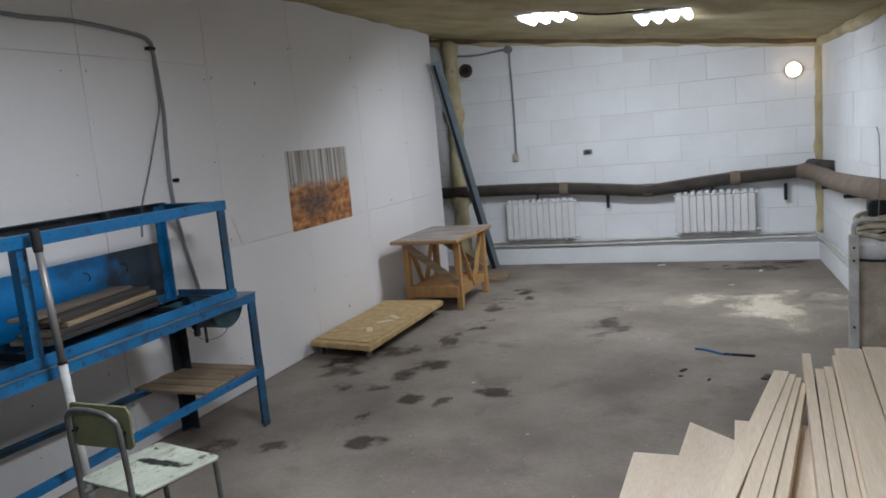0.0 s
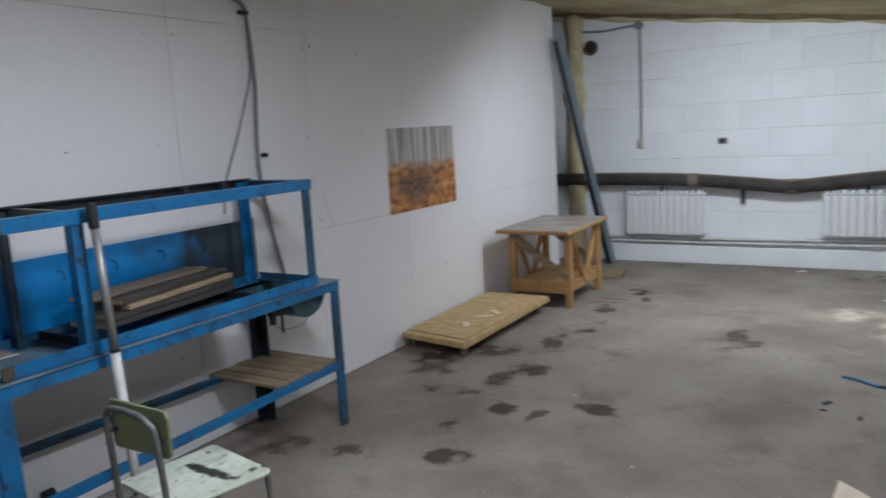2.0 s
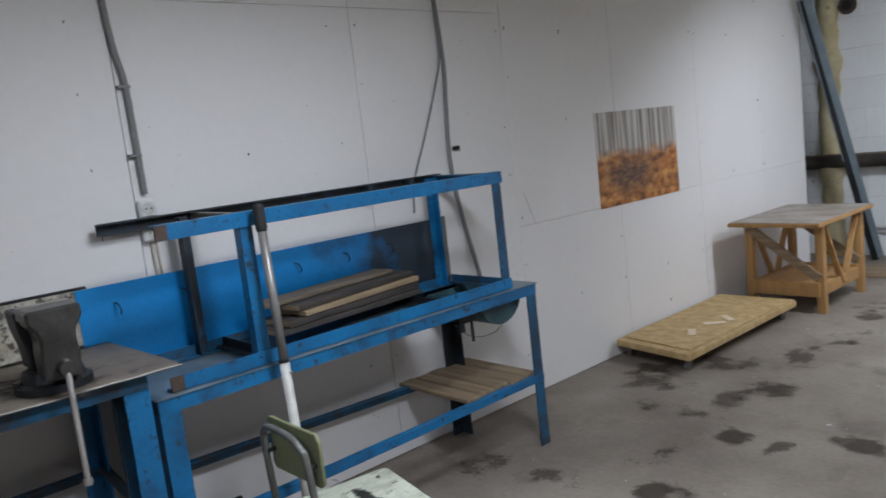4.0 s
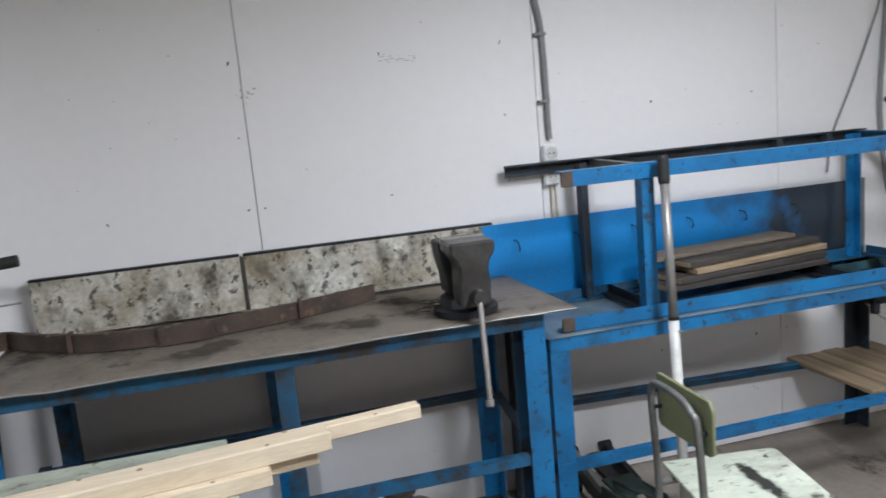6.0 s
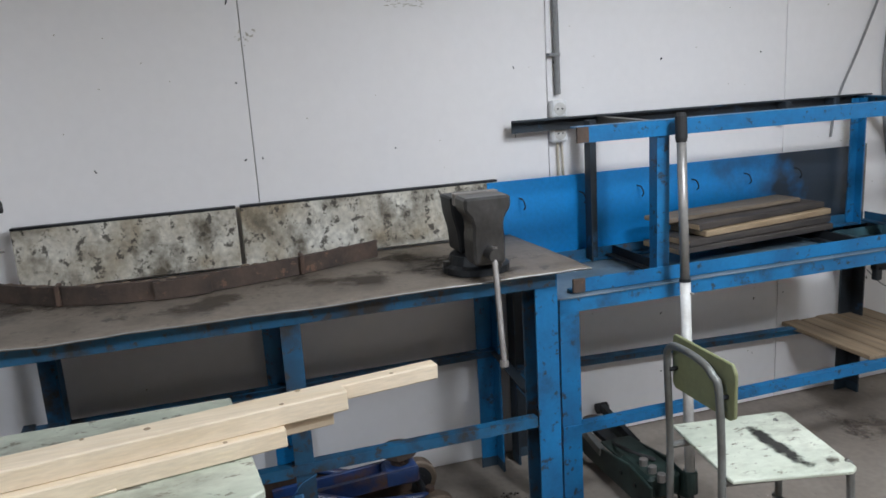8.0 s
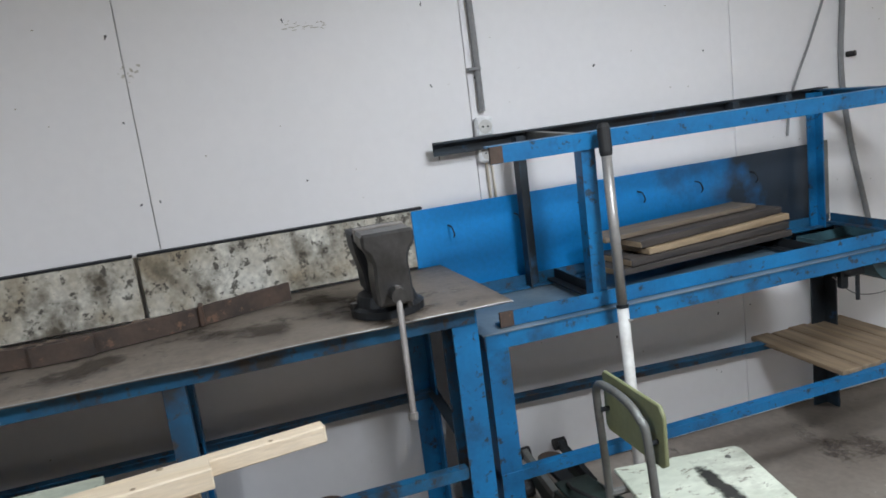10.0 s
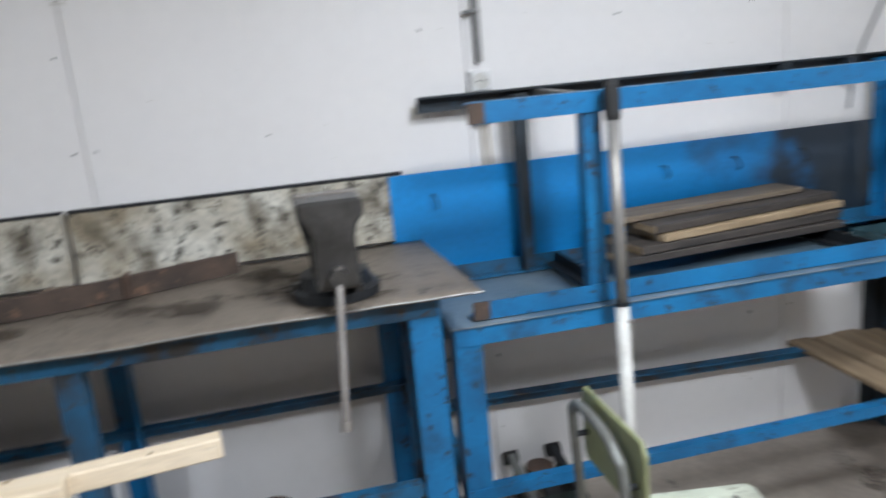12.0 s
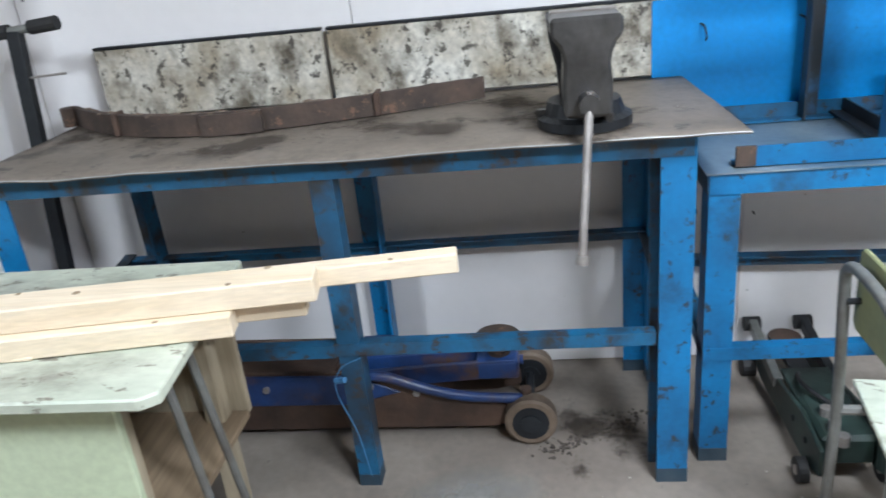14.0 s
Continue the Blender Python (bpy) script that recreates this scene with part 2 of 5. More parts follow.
M_OIL = soft("oil_stain", (0.085, 0.066, 0.05), (0.045, 0.034, 0.025), 40, 0.8, 0.68)
M_SCORCH = soft("black_wear", (0.035, 0.034, 0.03), (0.015, 0.014, 0.012), 60, 1.0, 0.95)
M_DIRT = soft("dirt_stain", (0.12, 0.095, 0.078), (0.08, 0.062, 0.05), 40, 1.1, 0.62)
M_SAWDUST = soft("sawdust", (0.86, 0.78, 0.65), (0.74, 0.64, 0.5), 120, 0.7, 0.85)
M_PATCH = soft("new_screed", (0.4, 0.4, 0.385), (0.32, 0.315, 0.3), 50, 0.3, 0.7)


def scorched_sheet():
    """Blue paint burnt black towards one end, with a ragged limit."""
    m = mat("blue_sheet_scorched", (0.012, 0.26, 0.68), 0.4, 0, (0.012, 0.21, 0.55), 0.6, 3, 60, 0.08, spots=0.68, spot_color=(0.02, 0.03, 0.05), spot_scale=11)
    n, l = m.node_tree.nodes, m.node_tree.links
    b = n["Principled BSDF"]
    src = b.inputs["Base Color"].links[0].from_socket
    geo = n.new("ShaderNodeNewGeometry"); sep = n.new("ShaderNodeSeparateXYZ"); l.new(geo.outputs["Position"], sep.inputs[0])
    nz = n.new("ShaderNodeTexNoise"); nz.inputs["Scale"].default_value = 9; nz.inputs["Detail"].default_value = 8; l.new(geo.outputs["Position"], nz.inputs["Vector"])
    add = n.new("ShaderNodeMath"); add.operation = "MULTIPLY_ADD"; add.inputs[1].default_value = 0.8
    l.new(nz.outputs[0], add.inputs[0]); l.new(sep.outputs["Y"], add.inputs[2])
    mr = n.new("ShaderNodeMapRange"); mr.inputs["From Min"].default_value, mr.inputs["From Max"].default_value = -0.5, -0.1
    mr.inputs["To Max"].default_value = 0.95
    l.new(add.outputs[0], mr.inputs["Value"])
    mx = n.new("ShaderNodeMix"); mx.data_type = "RGBA"; mx.inputs["B"].default_value = (0.022, 0.026, 0.03, 1)
    l.new(mr.outputs[0], mx.inputs["Factor"]); l.new(src, mx.inputs["A"]); l.new(mx.outputs["Result"], b.inputs["Base Color"])
    return m


M_SHEET = scorched_sheet()


def poster_material():
    """Autumn forest print: pale trunks above, orange leaves and a dark hollow below."""
    m = bpy.data.materials.new("forest_print"); m.use_nodes = True
    n, l = m.node_tree.nodes, m.node_tree.links
    b = n["Principled BSDF"]; b.inputs["Roughness"].default_value = 0.4
    geo = n.new("ShaderNodeNewGeometry")
    sep = n.new("ShaderNodeSeparateXYZ"); l.new(geo.outputs["Position"], sep.inputs[0])

    def noise_at(sy, sz, detail=3):
        c = n.new("ShaderNodeCombineXYZ")
        for k, s in (("Y", sy), ("Z", sz)):
            q = n.new("ShaderNodeMath"); q.operation = "MULTIPLY"; q.inputs[1].default_value = s
            l.new(sep.outputs[k], q.inputs[0]); l.new(q.outputs[0], c.inputs[k])
        t = n.new("ShaderNodeTexNoise"); t.inputs["Scale"].default_value = 1; t.inputs["Detail"].default_value = detail
        l.new(c.outputs[0], t.inputs["Vector"])
        return t

    def ramp(src, stops):
        r = n.new("ShaderNodeValToRGB")
        while len(r.color_ramp.elements) < len(stops):
            r.color_ramp.elements.new(0.5)
        for e, (p, c) in zip(r.color_ramp.elements, stops):
            e.position, e.color = p, (*c, 1)
        l.new(src, r.inputs[0])
        return r

    def mixed(f, a, bb):
        x = n.new("ShaderNodeMix"); x.data_type = "RGBA"
        l.new(f, x.inputs["Factor"]); l.new(a, x.inputs["A"]); l.new(bb, x.inputs["B"])
        return x.outputs["Result"]

    trunks = ramp(noise_at(26, 0.7, 2).outputs[0], [(0.3, (0.13, 0.1, 0.085)), (0.45, (0.3, 0.26, 0.23)), (0.6, (0.58, 0.56, 0.53))])
    leaves = ramp(noise_at(10, 17, 8).outputs[0], [(0.34, (0.09, 0.035, 0.012)), (0.5, (0.42, 0.15, 0.03)), (0.66, (0.62, 0.34, 0.1))])
    hollow = ramp(noise_at(16, 40, 5).outputs[0], [(0.4, (0.07, 0.04, 0.03)), (0.7, (0.3, 0.14, 0.06))])
    wob = noise_at(7, 7, 4)
    zz = n.new("ShaderNodeMath"); zz.operation = "MULTIPLY_ADD"; zz.inputs[1].default_value = 0.14
    l.new(wob.outputs[0], zz.inputs[0]); l.new(sep.outputs["Z"], zz.inputs[2])
    line = n.new("ShaderNodeMapRange"); line.inputs["From Min"].default_value, line.inputs["From Max"].default_value = 1.42, 1.5
    l.new(zz.outputs[0], line.inputs["Value"])
    dist = n.new("ShaderNodeVectorMath"); dist.operation = "DISTANCE"; dist.inputs[1].default_value = (0, 1.74, 2.72)
    sq = n.new("ShaderNodeVectorMath"); sq.operation = "MULTIPLY"; sq.inputs[1].default_value = (0, 1, 2.2)
    l.new(geo.outputs["Position"], sq.inputs[0])
    l.new(sq.outputs[0], dist.inputs[0])
    dd = n.new("ShaderNodeMath"); dd.operation = "MULTIPLY_ADD"; dd.inputs[1].default_value = -0.35
    l.new(wob.outputs[0], dd.inputs[0]); l.new(dist.outputs["Value"], dd.inputs[2])
    hol = n.new("ShaderNodeMapRange"); hol.inputs["From Min"].default_value, hol.inputs["From Max"].default_value = -0.06, 0.22
    l.new(dd.outputs[0], hol.inputs["Value"])
    lower = mixed(hol.outputs[0], hollow.outputs[0], leaves.outputs[0])
    l.new(mixed(line.outputs[0], lower, trunks.outputs[0]), b.inputs["Base Color"])
    return m


M_HOSEBROWN = mat("worn_brown_wheel", (0.2, 0.15, 0.11), 0.6, 0.1, (0.13, 0.095, 0.07), 0.9, 14, 60, 0.3)
M_DIRTGRIT = mat("dark_grit", (0.1, 0.085, 0.07), 0.9, 0, (0.04, 0.03, 0.025), 0.9, 30, 90, 0.6)
M_POSTER = poster_material()


# ---- building helpers ----
def thing(name, label, category, at=(0, 0, 0), group="", kind=""):
    ob = new(name)
    ob.empty_display_size = 0.1
    ob.location = at
    return tagged(ob, label, category, group, kind)


def base_of(ob):
    while ob.parent:
        ob = ob.parent
    return ob.matrix_basis.translation


def part(name, bm, material, parent=None, label="", smooth=False):
    me = bpy.data.meshes.new(name)
    if parent is not None:
        bmesh.ops.translate(bm, verts=bm.verts, vec=-base_of(parent))
    bm.normal_update()
    bm.to_mesh(me); bm.free()
    me.materials.append(material)
    if smooth:
        for p in me.polygons:
            p.use_smooth = True
    ob = new(name, me)
    if parent is not None:
        ob.parent = parent
    return tagged(ob, label) if label else ob


def box(x0, x1, y0, y1, z0, z1, bevel=0.003, bm=None, turn=None):
    """A box with eased edges; turn: degrees about z round its own middle."""
    one = bmesh.new()
    bmesh.ops.create_cube(one, size=1)
    m = Matrix.Translation(((x0 + x1) / 2, (y0 + y1) / 2, (z0 + z1) / 2))
    if turn:
        m = m @ Matrix.Rotation(radians(turn), 4, "Z")
    m = m @ Matrix.Diagonal((x1 - x0, y1 - y0, z1 - z0, 1))
    bmesh.ops.transform(one, matrix=m, verts=one.verts)
    if bevel:
        bmesh.ops.bevel(one, geom=one.edges[:], offset=min(bevel, 0.4 * min(x1 - x0, y1 - y0, z1 - z0)), segments=1, affect="EDGES", profile=0.5)
    return merge(bm, one)


def merge(bm, one):
    if bm is None:
        return one
    me = bpy.data.meshes.new("tmp")
    one.to_mesh(me); one.free()
    bm.from_mesh(me)
    bpy.data.meshes.remove(me)
    return bm


def bar(a, b, w, h, bm=None, up=(0, 0, 1), bevel=0.002):
    """A square bar from a to b, w wide and h high."""
    a, b = Vector(a), Vector(b)
    d = b - a
    y = d.normalized()
    u = Vector(up)
    if abs(y.dot(u)) > 0.95:
        u = Vector((1, 0, 0))
    x = y.cross(u).normalized()
    z = x.cross(y)
    one = bmesh.new()
    bmesh.ops.create_cube(one, size=1)
    rot = Matrix((x, y, z)).transposed().to_4x4()
    bmesh.ops.transform(one, matrix=Matrix.Translation((a + b) / 2) @ rot @ Matrix.Diagonal((w, d.length, h, 1)), verts=one.verts)
    if bevel:
        bmesh.ops.bevel(one, geom=one.edges[:], offset=min(bevel, 0.3 * min(w, h)), segments=1, affect="EDGES", profile=0.5)
    return merge(bm, one)


def angle_iron(a, b, leg1, leg2, w=0.05, t=0.005, bm=None):
    """An L profile from a to b; leg1 and leg2: the ways its two flanges reach from the corner line."""
    a, b, p, q = Vector(a), Vector(b), Vector(leg1).normalized(), Vector(leg2).normalized()
    one = bmesh.new()
    prof = [Vector(), p * w, p * w + q * t, p * t + q * t, p * t + q * w, q * w]
    rings = [[one.verts.new(e + v) for v in prof] for e in (a, b)]
    for i in range(6):
        one.faces.new((rings[0][i], rings[0][(i + 1) % 6], rings[1][(i + 1) % 6], rings[1][i]))
    for r in rings:
        one.faces.new((r[0], r[1], r[2], r[3])); one.faces.new((r[0], r[3], r[4], r[5]))
    bmesh.ops.recalc_face_normals(one, faces=one.faces[:])
    return merge(bm, one)


def rod(points, r, bm=None, sides=10, radii=None, cap=True):
    """A round tube swept along points."""
    pts = [Vector(p) for p in points]
    one = bmesh.new()
    rings = []
    ref = None
    for i, p in enumerate(pts):
        d = (pts[min(i + 1, len(pts) - 1)] - pts[max(i - 1, 0)]).normalized()
        if ref is None:
            ref = Vector((0, 0, 1)) if abs(d.z) < 0.9 else Vector((1, 0, 0))
        x = d.cross(ref).normalized()
        y = x.cross(d).normalized()
        ref = y
        rr = radii[i] if radii else r
        rings.append([one.verts.new(p + rr * (math.cos(k) * x + math.sin(k) * y)) for k in (2 * math.pi * j / sides for j in range(sides))])
    for a, b in zip(rings, rings[1:]):
        for j in range(sides):
            one.faces.new((a[j], a[(j + 1) % sides], b[(j + 1) % sides], b[j]))
    if cap:
        one.faces.new(rings[0]); one.faces.new(rings[-1])
    bmesh.ops.recalc_face_normals(one, faces=one.faces[:])
    return merge(bm, one)


def curve_through(pts, n=6):
    """Points of a smooth line through pts."""
    p = [Vector(q) for q in pts]
    p = [2 * p[0] - p[1]] + p + [2 * p[-1] - p[-2]]
    out = []
    for i in range(1, len(p) - 2):
        for k in range(n):
            t = k / n
            a, b, c, d = p[i - 1], p[i], p[i + 1], p[i + 2]
            out.append(0.5 * (2 * b + (c - a) * t + (2 * a - 5 * b + 4 * c - d) * t * t + (3 * b - a - 3 * c + d) * t ** 3))
    out.append(p[-2])
    return out


def prism(outline, axis, lo, hi, bevel=0.0, bm=None):
    """An outline of 2D points pushed out along an axis from lo to hi."""
    one = bmesh.new()

    def at(u, v, w):
        return {"x": (w, u, v), "y": (u, w, v), "z": (u, v, w)}[axis]
    a = [one.verts.new(at(u, v, lo)) for u, v in outline]
    b = [one.verts.new(at(u, v, hi)) for u, v in outline]
    one.faces.new(a); one.faces.new(b)
    for i in range(len(a)):
        j = (i + 1) % len(a)
        one.faces.new((a[i], a[j], b[j], b[i]))
    bmesh.ops.recalc_face_normals(one, faces=one.faces[:])
    if bevel:
        bmesh.ops.bevel(one, geom=one.edges[:], offset=bevel, segments=1, affect="EDGES", profile=0.5)
    return merge(bm, one)


def patch(cx, cy, rx, ry, height, seed, rough=0.6, step=0.02, fall=1.0, base=0.0, freq=3.0):
    """A thin layer on the floor with a ragged rim; 'amount' says how thick it lies."""
    bm = bmesh.new()
    lay = bm.verts.layers.float.new("amount")
    nx, ny = max(4, int(3.2 * rx / step)), max(4, int(3.2 * ry / step))
    grid = {}
    for i in range(nx + 1):
        for j in range(ny + 1):
            u, v = -1.6 + 3.2 * i / nx, -1.6 + 3.2 * j / ny
            x, y = cx + u * rx, cy + v * ry
            nz = noise.fractal(Vector((x * freq + seed, y * freq, seed)), 0.9, 2.2, 5)
            h = fall * (0.75 - (u * u + v * v) ** 0.5) + rough * nz
            h = max(0.0, min(1.0, h))
            grid[i, j] = (x, y, base + 0.0015 + height * h, h)
    vs = {}
    for i in range(nx):
        for j in range(ny):
            q = [(i, j), (i + 1, j), (i + 1, j + 1), (i, j + 1)]
            if max(grid[k][3] for k in q) > 0:
                for k in q:
                    if k not in vs:
                        vs[k] = bm.verts.new(grid[k][:3])
                        vs[k][lay] = grid[k][3]
                bm.faces.new([vs[k] for k in q])
    return bm


def ceiling_z(x):
    return 2.87 - 0.123 * x


# ---- the shell of the place ----
FAR, RIGHT, BACK = 5.35, 4.15, -6.2
SLANT = 0.062


def right_x(y):
    """The side wall stands slightly askew."""
    return RIGHT + SLANT * (FAR - y)


floor = tagged(part("floor", box(-0.6, 5.4, BACK - 0.3, FAR + 0.3, -0.2, 0, 0), M_FLOOR), "worn grey concrete floor with oil stains and dust", "floor", kind="structure")
ceil = bmesh.new()
nx, ny = 60, 130
gv = [[ceil.verts.new((-0.6 + 6.0 * i / nx, BACK - 0.3 + (FAR + 0.6 - BACK) * j / ny, ceiling_z(-0.6 + 6.0 * i / nx) + 0.02 * noise.fractal(Vector((i * 0.17, j * 0.17, 3)), 1.0, 2.0, 4))) for j in range(ny + 1)] for i in range(nx + 1)]
for i in range(nx):
    for j in range(ny):
        ceil.faces.new((gv[i][j], gv[i][j + 1], gv[i + 1][j + 1], gv[i + 1][j]))
roof = box(-0.6, 5.4, BACK - 0.3, FAR + 0.3, 3.05, 3.15, 0, ceil)
tagged(part("ceiling", roof, M_FOAM, smooth=True), "sloping ceiling sprayed with yellowish insulating foam", "ceiling", kind="structure")

# drywall partition along the left
wall_left = tagged(part("wall_left", box(-0.16, -0.012, -4.0, 4.62, 0, 2.95, 0), M_SEAM), "pale grey drywall partition with visible seams", "wall", kind="structure")
EDGES = [-3.93, -2.865, -1.69, -0.525, 0.545, 1.6, 2.68, 3.74, 4.62]
for a, b in zip(EDGES, EDGES[1:]):
    cuts = [0.004, 1.045, 2.94] if a > 0.4 else [0.004, 2.3, 2.94]
    for lo, hi in zip(cuts, cuts[1:]):
        part("panel", box(-0.012, 0, a + 0.0015, b - 0.0015, lo + 0.001, hi - 0.001, 0.001), M_DRYWALL, wall_left)
screws = bmesh.new()
for a in EDGES[:-1]:
    for side in (0.03, 0.53, 1.03):
        for k in range(9):
            if random.random() < 0.55:
                rod([(-0.004, a + side + random.uniform(-0.01, 0.01), 0.25 + 0.28 * k + random.uniform(-0.03, 0.03)), (0.0012, a + side, 0.25 + 0.28 * k)], random.uniform(0.002, 0.0042), screws, 6)
tagged(part("screw_heads", screws, M_DARKSTEEL, wall_left), kind="stuff")

outer = tagged(part("wall_outer", box(-0.5, -0.3, BACK, FAR, 0, 3.0, 0), M_BACKING), "dim block wall behind the partition", "wall", kind="structure")
tagged(part("wall_pier", box(-0.3, 0.36, -4.12, -3.935, 0, 3.0, 0.004), M_DRYWALL), "short pale plastered wall beside the workbench", "wall", kind="structure")
# Out of view; dark colour chosen to cut light bounced under the benches.
tagged(part("wall_back", box(-0.6, 5.4, BACK - 0.2, BACK, 0, 3.0, 0), M_BACKING), "unseen end wall, kept dark so it bounces little light", "wall", kind="structure")


def block_wall(name, label, body, u0, u1, z1, place, seed):
    rnd = random.Random(seed)
    wall = tagged(part(name, body, M_MORTAR), label, "wall", kind="structure")
    me = None
    row = 0
    z = 0.0
    while z < z1:
        u = u0 - (0.3 if row % 2 else 0.0)
        while u < u1:
            a, b = max(u, u0), min(u + 0.6, u1)
            if b - a > 0.05:
                if me is None:
                    bm = box(-0.5, 0.5, -0.5, 0.5, -0.5, 0.5, 0)
                    me = bpy.data.meshes.new("block"); bm.to_mesh(me); bm.free(); me.materials.append(M_BLOCK)
                ob = new("block", me); ob.parent = wall
                g = rnd.uniform(0.0015, 0.004)
                ob.matrix_basis = place((a + b) / 2, z + 0.147, b - a - g, 0.294 - rnd.uniform(0.001, 0.005), rnd.uniform(0.0, 0.003))
            u += 0.6
        z += 0.294
        row += 1
    return wall

# ---- foam at the edges of the room ----
def foam_strip(name, pts, r, material, label, seed):
    line = curve_through(pts, 14)
    rad = [r * (1 + 0.55 * noise.noise(Vector((i * 0.33, seed, 0)))) for i in range(len(line))]
    line = [p + Vector((0, 0.25 * r * noise.noise(Vector((i * 0.4, seed, 5))), 0.35 * r * noise.noise(Vector((i * 0.3, seed, 9))))) for i, p in enumerate(line)]
    return tagged(part(name, rod(line, r, None, 10, rad), material, smooth=True), label, "foam", kind="structure")


foam_strip("trim_foam_far", [(-0.3, FAR, ceiling_z(-0.3) - 0.03), (1.2, FAR, ceiling_z(1.2) - 0.03), (2.8, FAR, ceiling_z(2.8) - 0.03), (4.2, FAR, ceiling_z(4.2) - 0.03)], 0.05, M_FOAM_PALE, "yellow foam bead under the ceiling", 1)
foam_strip("trim_foam_dark", [(-0.3, FAR - 0.05, ceiling_z(-0.3) + 0.01), (1.2, FAR - 0.06, ceiling_z(1.2) + 0.0), (2.8, FAR - 0.06, ceiling_z(2.8) + 0.0), (4.2, FAR - 0.05, ceiling_z(4.2) + 0.0)], 0.05, M_FOAM_DARK, "browned foam ridge along the ceiling edge", 2)
foam_strip("trim_foam_right", [(right_x(y), y, ceiling_z(right_x(y)) - 0.02) for y in (FAR, 3.0, 0.0, -5.0)], 0.055, M_FOAM_PALE, "yellow foam bead along the side wall", 3)
foam_strip("trim_foam_corner", [(RIGHT - 0.02, FAR - 0.01, 0.3), (RIGHT - 0.03, FAR - 0.01, 1.1), (RIGHT - 0.02, FAR - 0.01, 1.8), (RIGHT - 0.02, FAR - 0.01, 2.4)], 0.045, M_FOAM_PALE, "yellow foam filling the wall corner", 4)
foam_strip("trim_foam_pillar", [(-0.02, FAR - 0.02, 0.0), (-0.03, FAR - 0.03, 0.9), (-0.02, FAR - 0.02, 1.9), (-0.02, FAR - 0.02, 2.85)], 0.1, M_FOAM_PALE, "yellow foam column in the wall corner", 5)


# ---- ceiling lamps ----
def ceiling_lamp(x, y, z, watts):
    th = thing("ceiling_light", "white four-tube ceiling light hung on wires, lit", "ceiling light", (x, y, z), "ceiling lights")
    part("housing", box(x - 0.24, x + 0.24, y - 0.26, y + 0.26, z + 0.02, z + 0.04, 0.004), M_WHITE, th)
    for k in range(4):
        px = x - 0.18 + 0.12 * k
        part("tube", rod([(px, y - 0.2, z + 0.012), (px, y + 0.2, z + 0.012)], 0.034, None, 12), M_TUBES, th, "glowing tube")
    for sx in (-0.2, 0.2):
        part("hanging_wire", rod([(x + sx, y, z + 0.035), (x + sx * 0.8, y + 0.05, ceiling_z(x + sx * 0.8) + 0.06)], 0.004, None, 6), M_CABLE, th)
    lamp = bpy.data.lights.new("ceiling_lamp_light", "AREA")
    lamp.energy, lamp.shape, lamp.size, lamp.size_y = watts, "RECTANGLE", 0.44, 0.48
    lamp.color = (0.92, 0.955, 1.0)
    ob = new("ceiling_lamp_light", lamp)
    ob.matrix_basis = pose(x, y, z - 0.045, 26 if y > 0 else 0)


for (x, y, z), w in zip(LAMPS, WATTS):
    ceiling_lamp(x, y, z, w)
part_cable = thing("ceiling_cable", "dark cable slung between the ceiling lights", "cable", (1.7, 2.6, 2.7))
part("cable", rod(curve_through([(1.6, 2.75, 2.64), (1.8, 2.6, 2.7), (2.2, 2.7, 2.58), (2.6, 2.65, 2.54), (2.9, 2.6, 2.53)], 8), 0.009), M_BLACK, part_cable)

wl = thing("wall_lamp", "round bulkhead lamp glowing on the block wall", "wall lamp", (3.88, FAR - 0.02, 2.07))
glass = bmesh.new()
bmesh.ops.create_uvsphere(glass, u_segments=20, v_segments=12, radius=0.078, matrix=Matrix.Translation((3.88, FAR - 0.06, 2.07)) @ Matrix.Diagonal((1, 0.6, 1, 1)))
part("globe", glass, M_BULB, wl, smooth=True)
part("ring", rod([(3.88, FAR - 0.035, 2.07), (3.88, FAR - 0.0, 2.07)], 0.085, None, 20), M_DARKSTEEL, wl)


# ---- far wall services ----
far_pipe = thing("heating_pipe", "thick tarred heating pipe along the far wall", "pipe", (2.0, FAR - 0.14, 0.9))
main = curve_through([(-0.3, FAR - 0.13, 0.97), (0.6, FAR - 0.13, 0.965), (1.31, FAR - 0.13, 0.945), (1.9, FAR - 0.13, 0.9), (2.33, FAR - 0.14, 0.868), (2.75, FAR - 0.13, 0.905), (3.27, FAR - 0.13, 0.955), (3.98, FAR - 0.13, 0.99)], 6)
part("pipe_run", rod(main, 0.07, None, 14), M_PIPE, far_pipe, smooth=True)
dust = [p + Vector((0, 0.0, 0.017)) for p in main]
part("dusty_wrap", rod(dust, 0.0555, None, 12), M_PIPE_PALE, far_pipe, "dust lying on the pipe", True)
for cx, cz in ((1.35, 0.94), (2.33, 0.868), (3.27, 0.955)):
    part("collar", rod([(cx - 0.05, FAR - 0.13, cz), (cx + 0.05, FAR - 0.13, cz)], 0.078, None, 14), M_PIPE_PALE, far_pipe)
for cx in (1.85, 3.78):
    part("bracket", bar((cx, FAR - 0.08, 0.86), (cx, FAR - 0.06, 0.68), 0.035, 0.035), M_DARKSTEEL, far_pipe)
side_pipe = thing("heating_pipe", "dusty wrapped heating pipe along the side wall", "pipe", (RIGHT - 0.15, 3.5, 0.95))
part("pipe_run", rod(curve_through([(3.95, FAR - 0.16, 0.99), (4.07, FAR - 0.5, 0.985), (4.13, 4.2, 0.965), (4.2, 3.05, 1.01), (4.27, 2.0, 1.05), (4.4, -0.5, 1.07)], 6), 0.085, None, 14), M_PIPE_PALE, side_pipe, smooth=True)
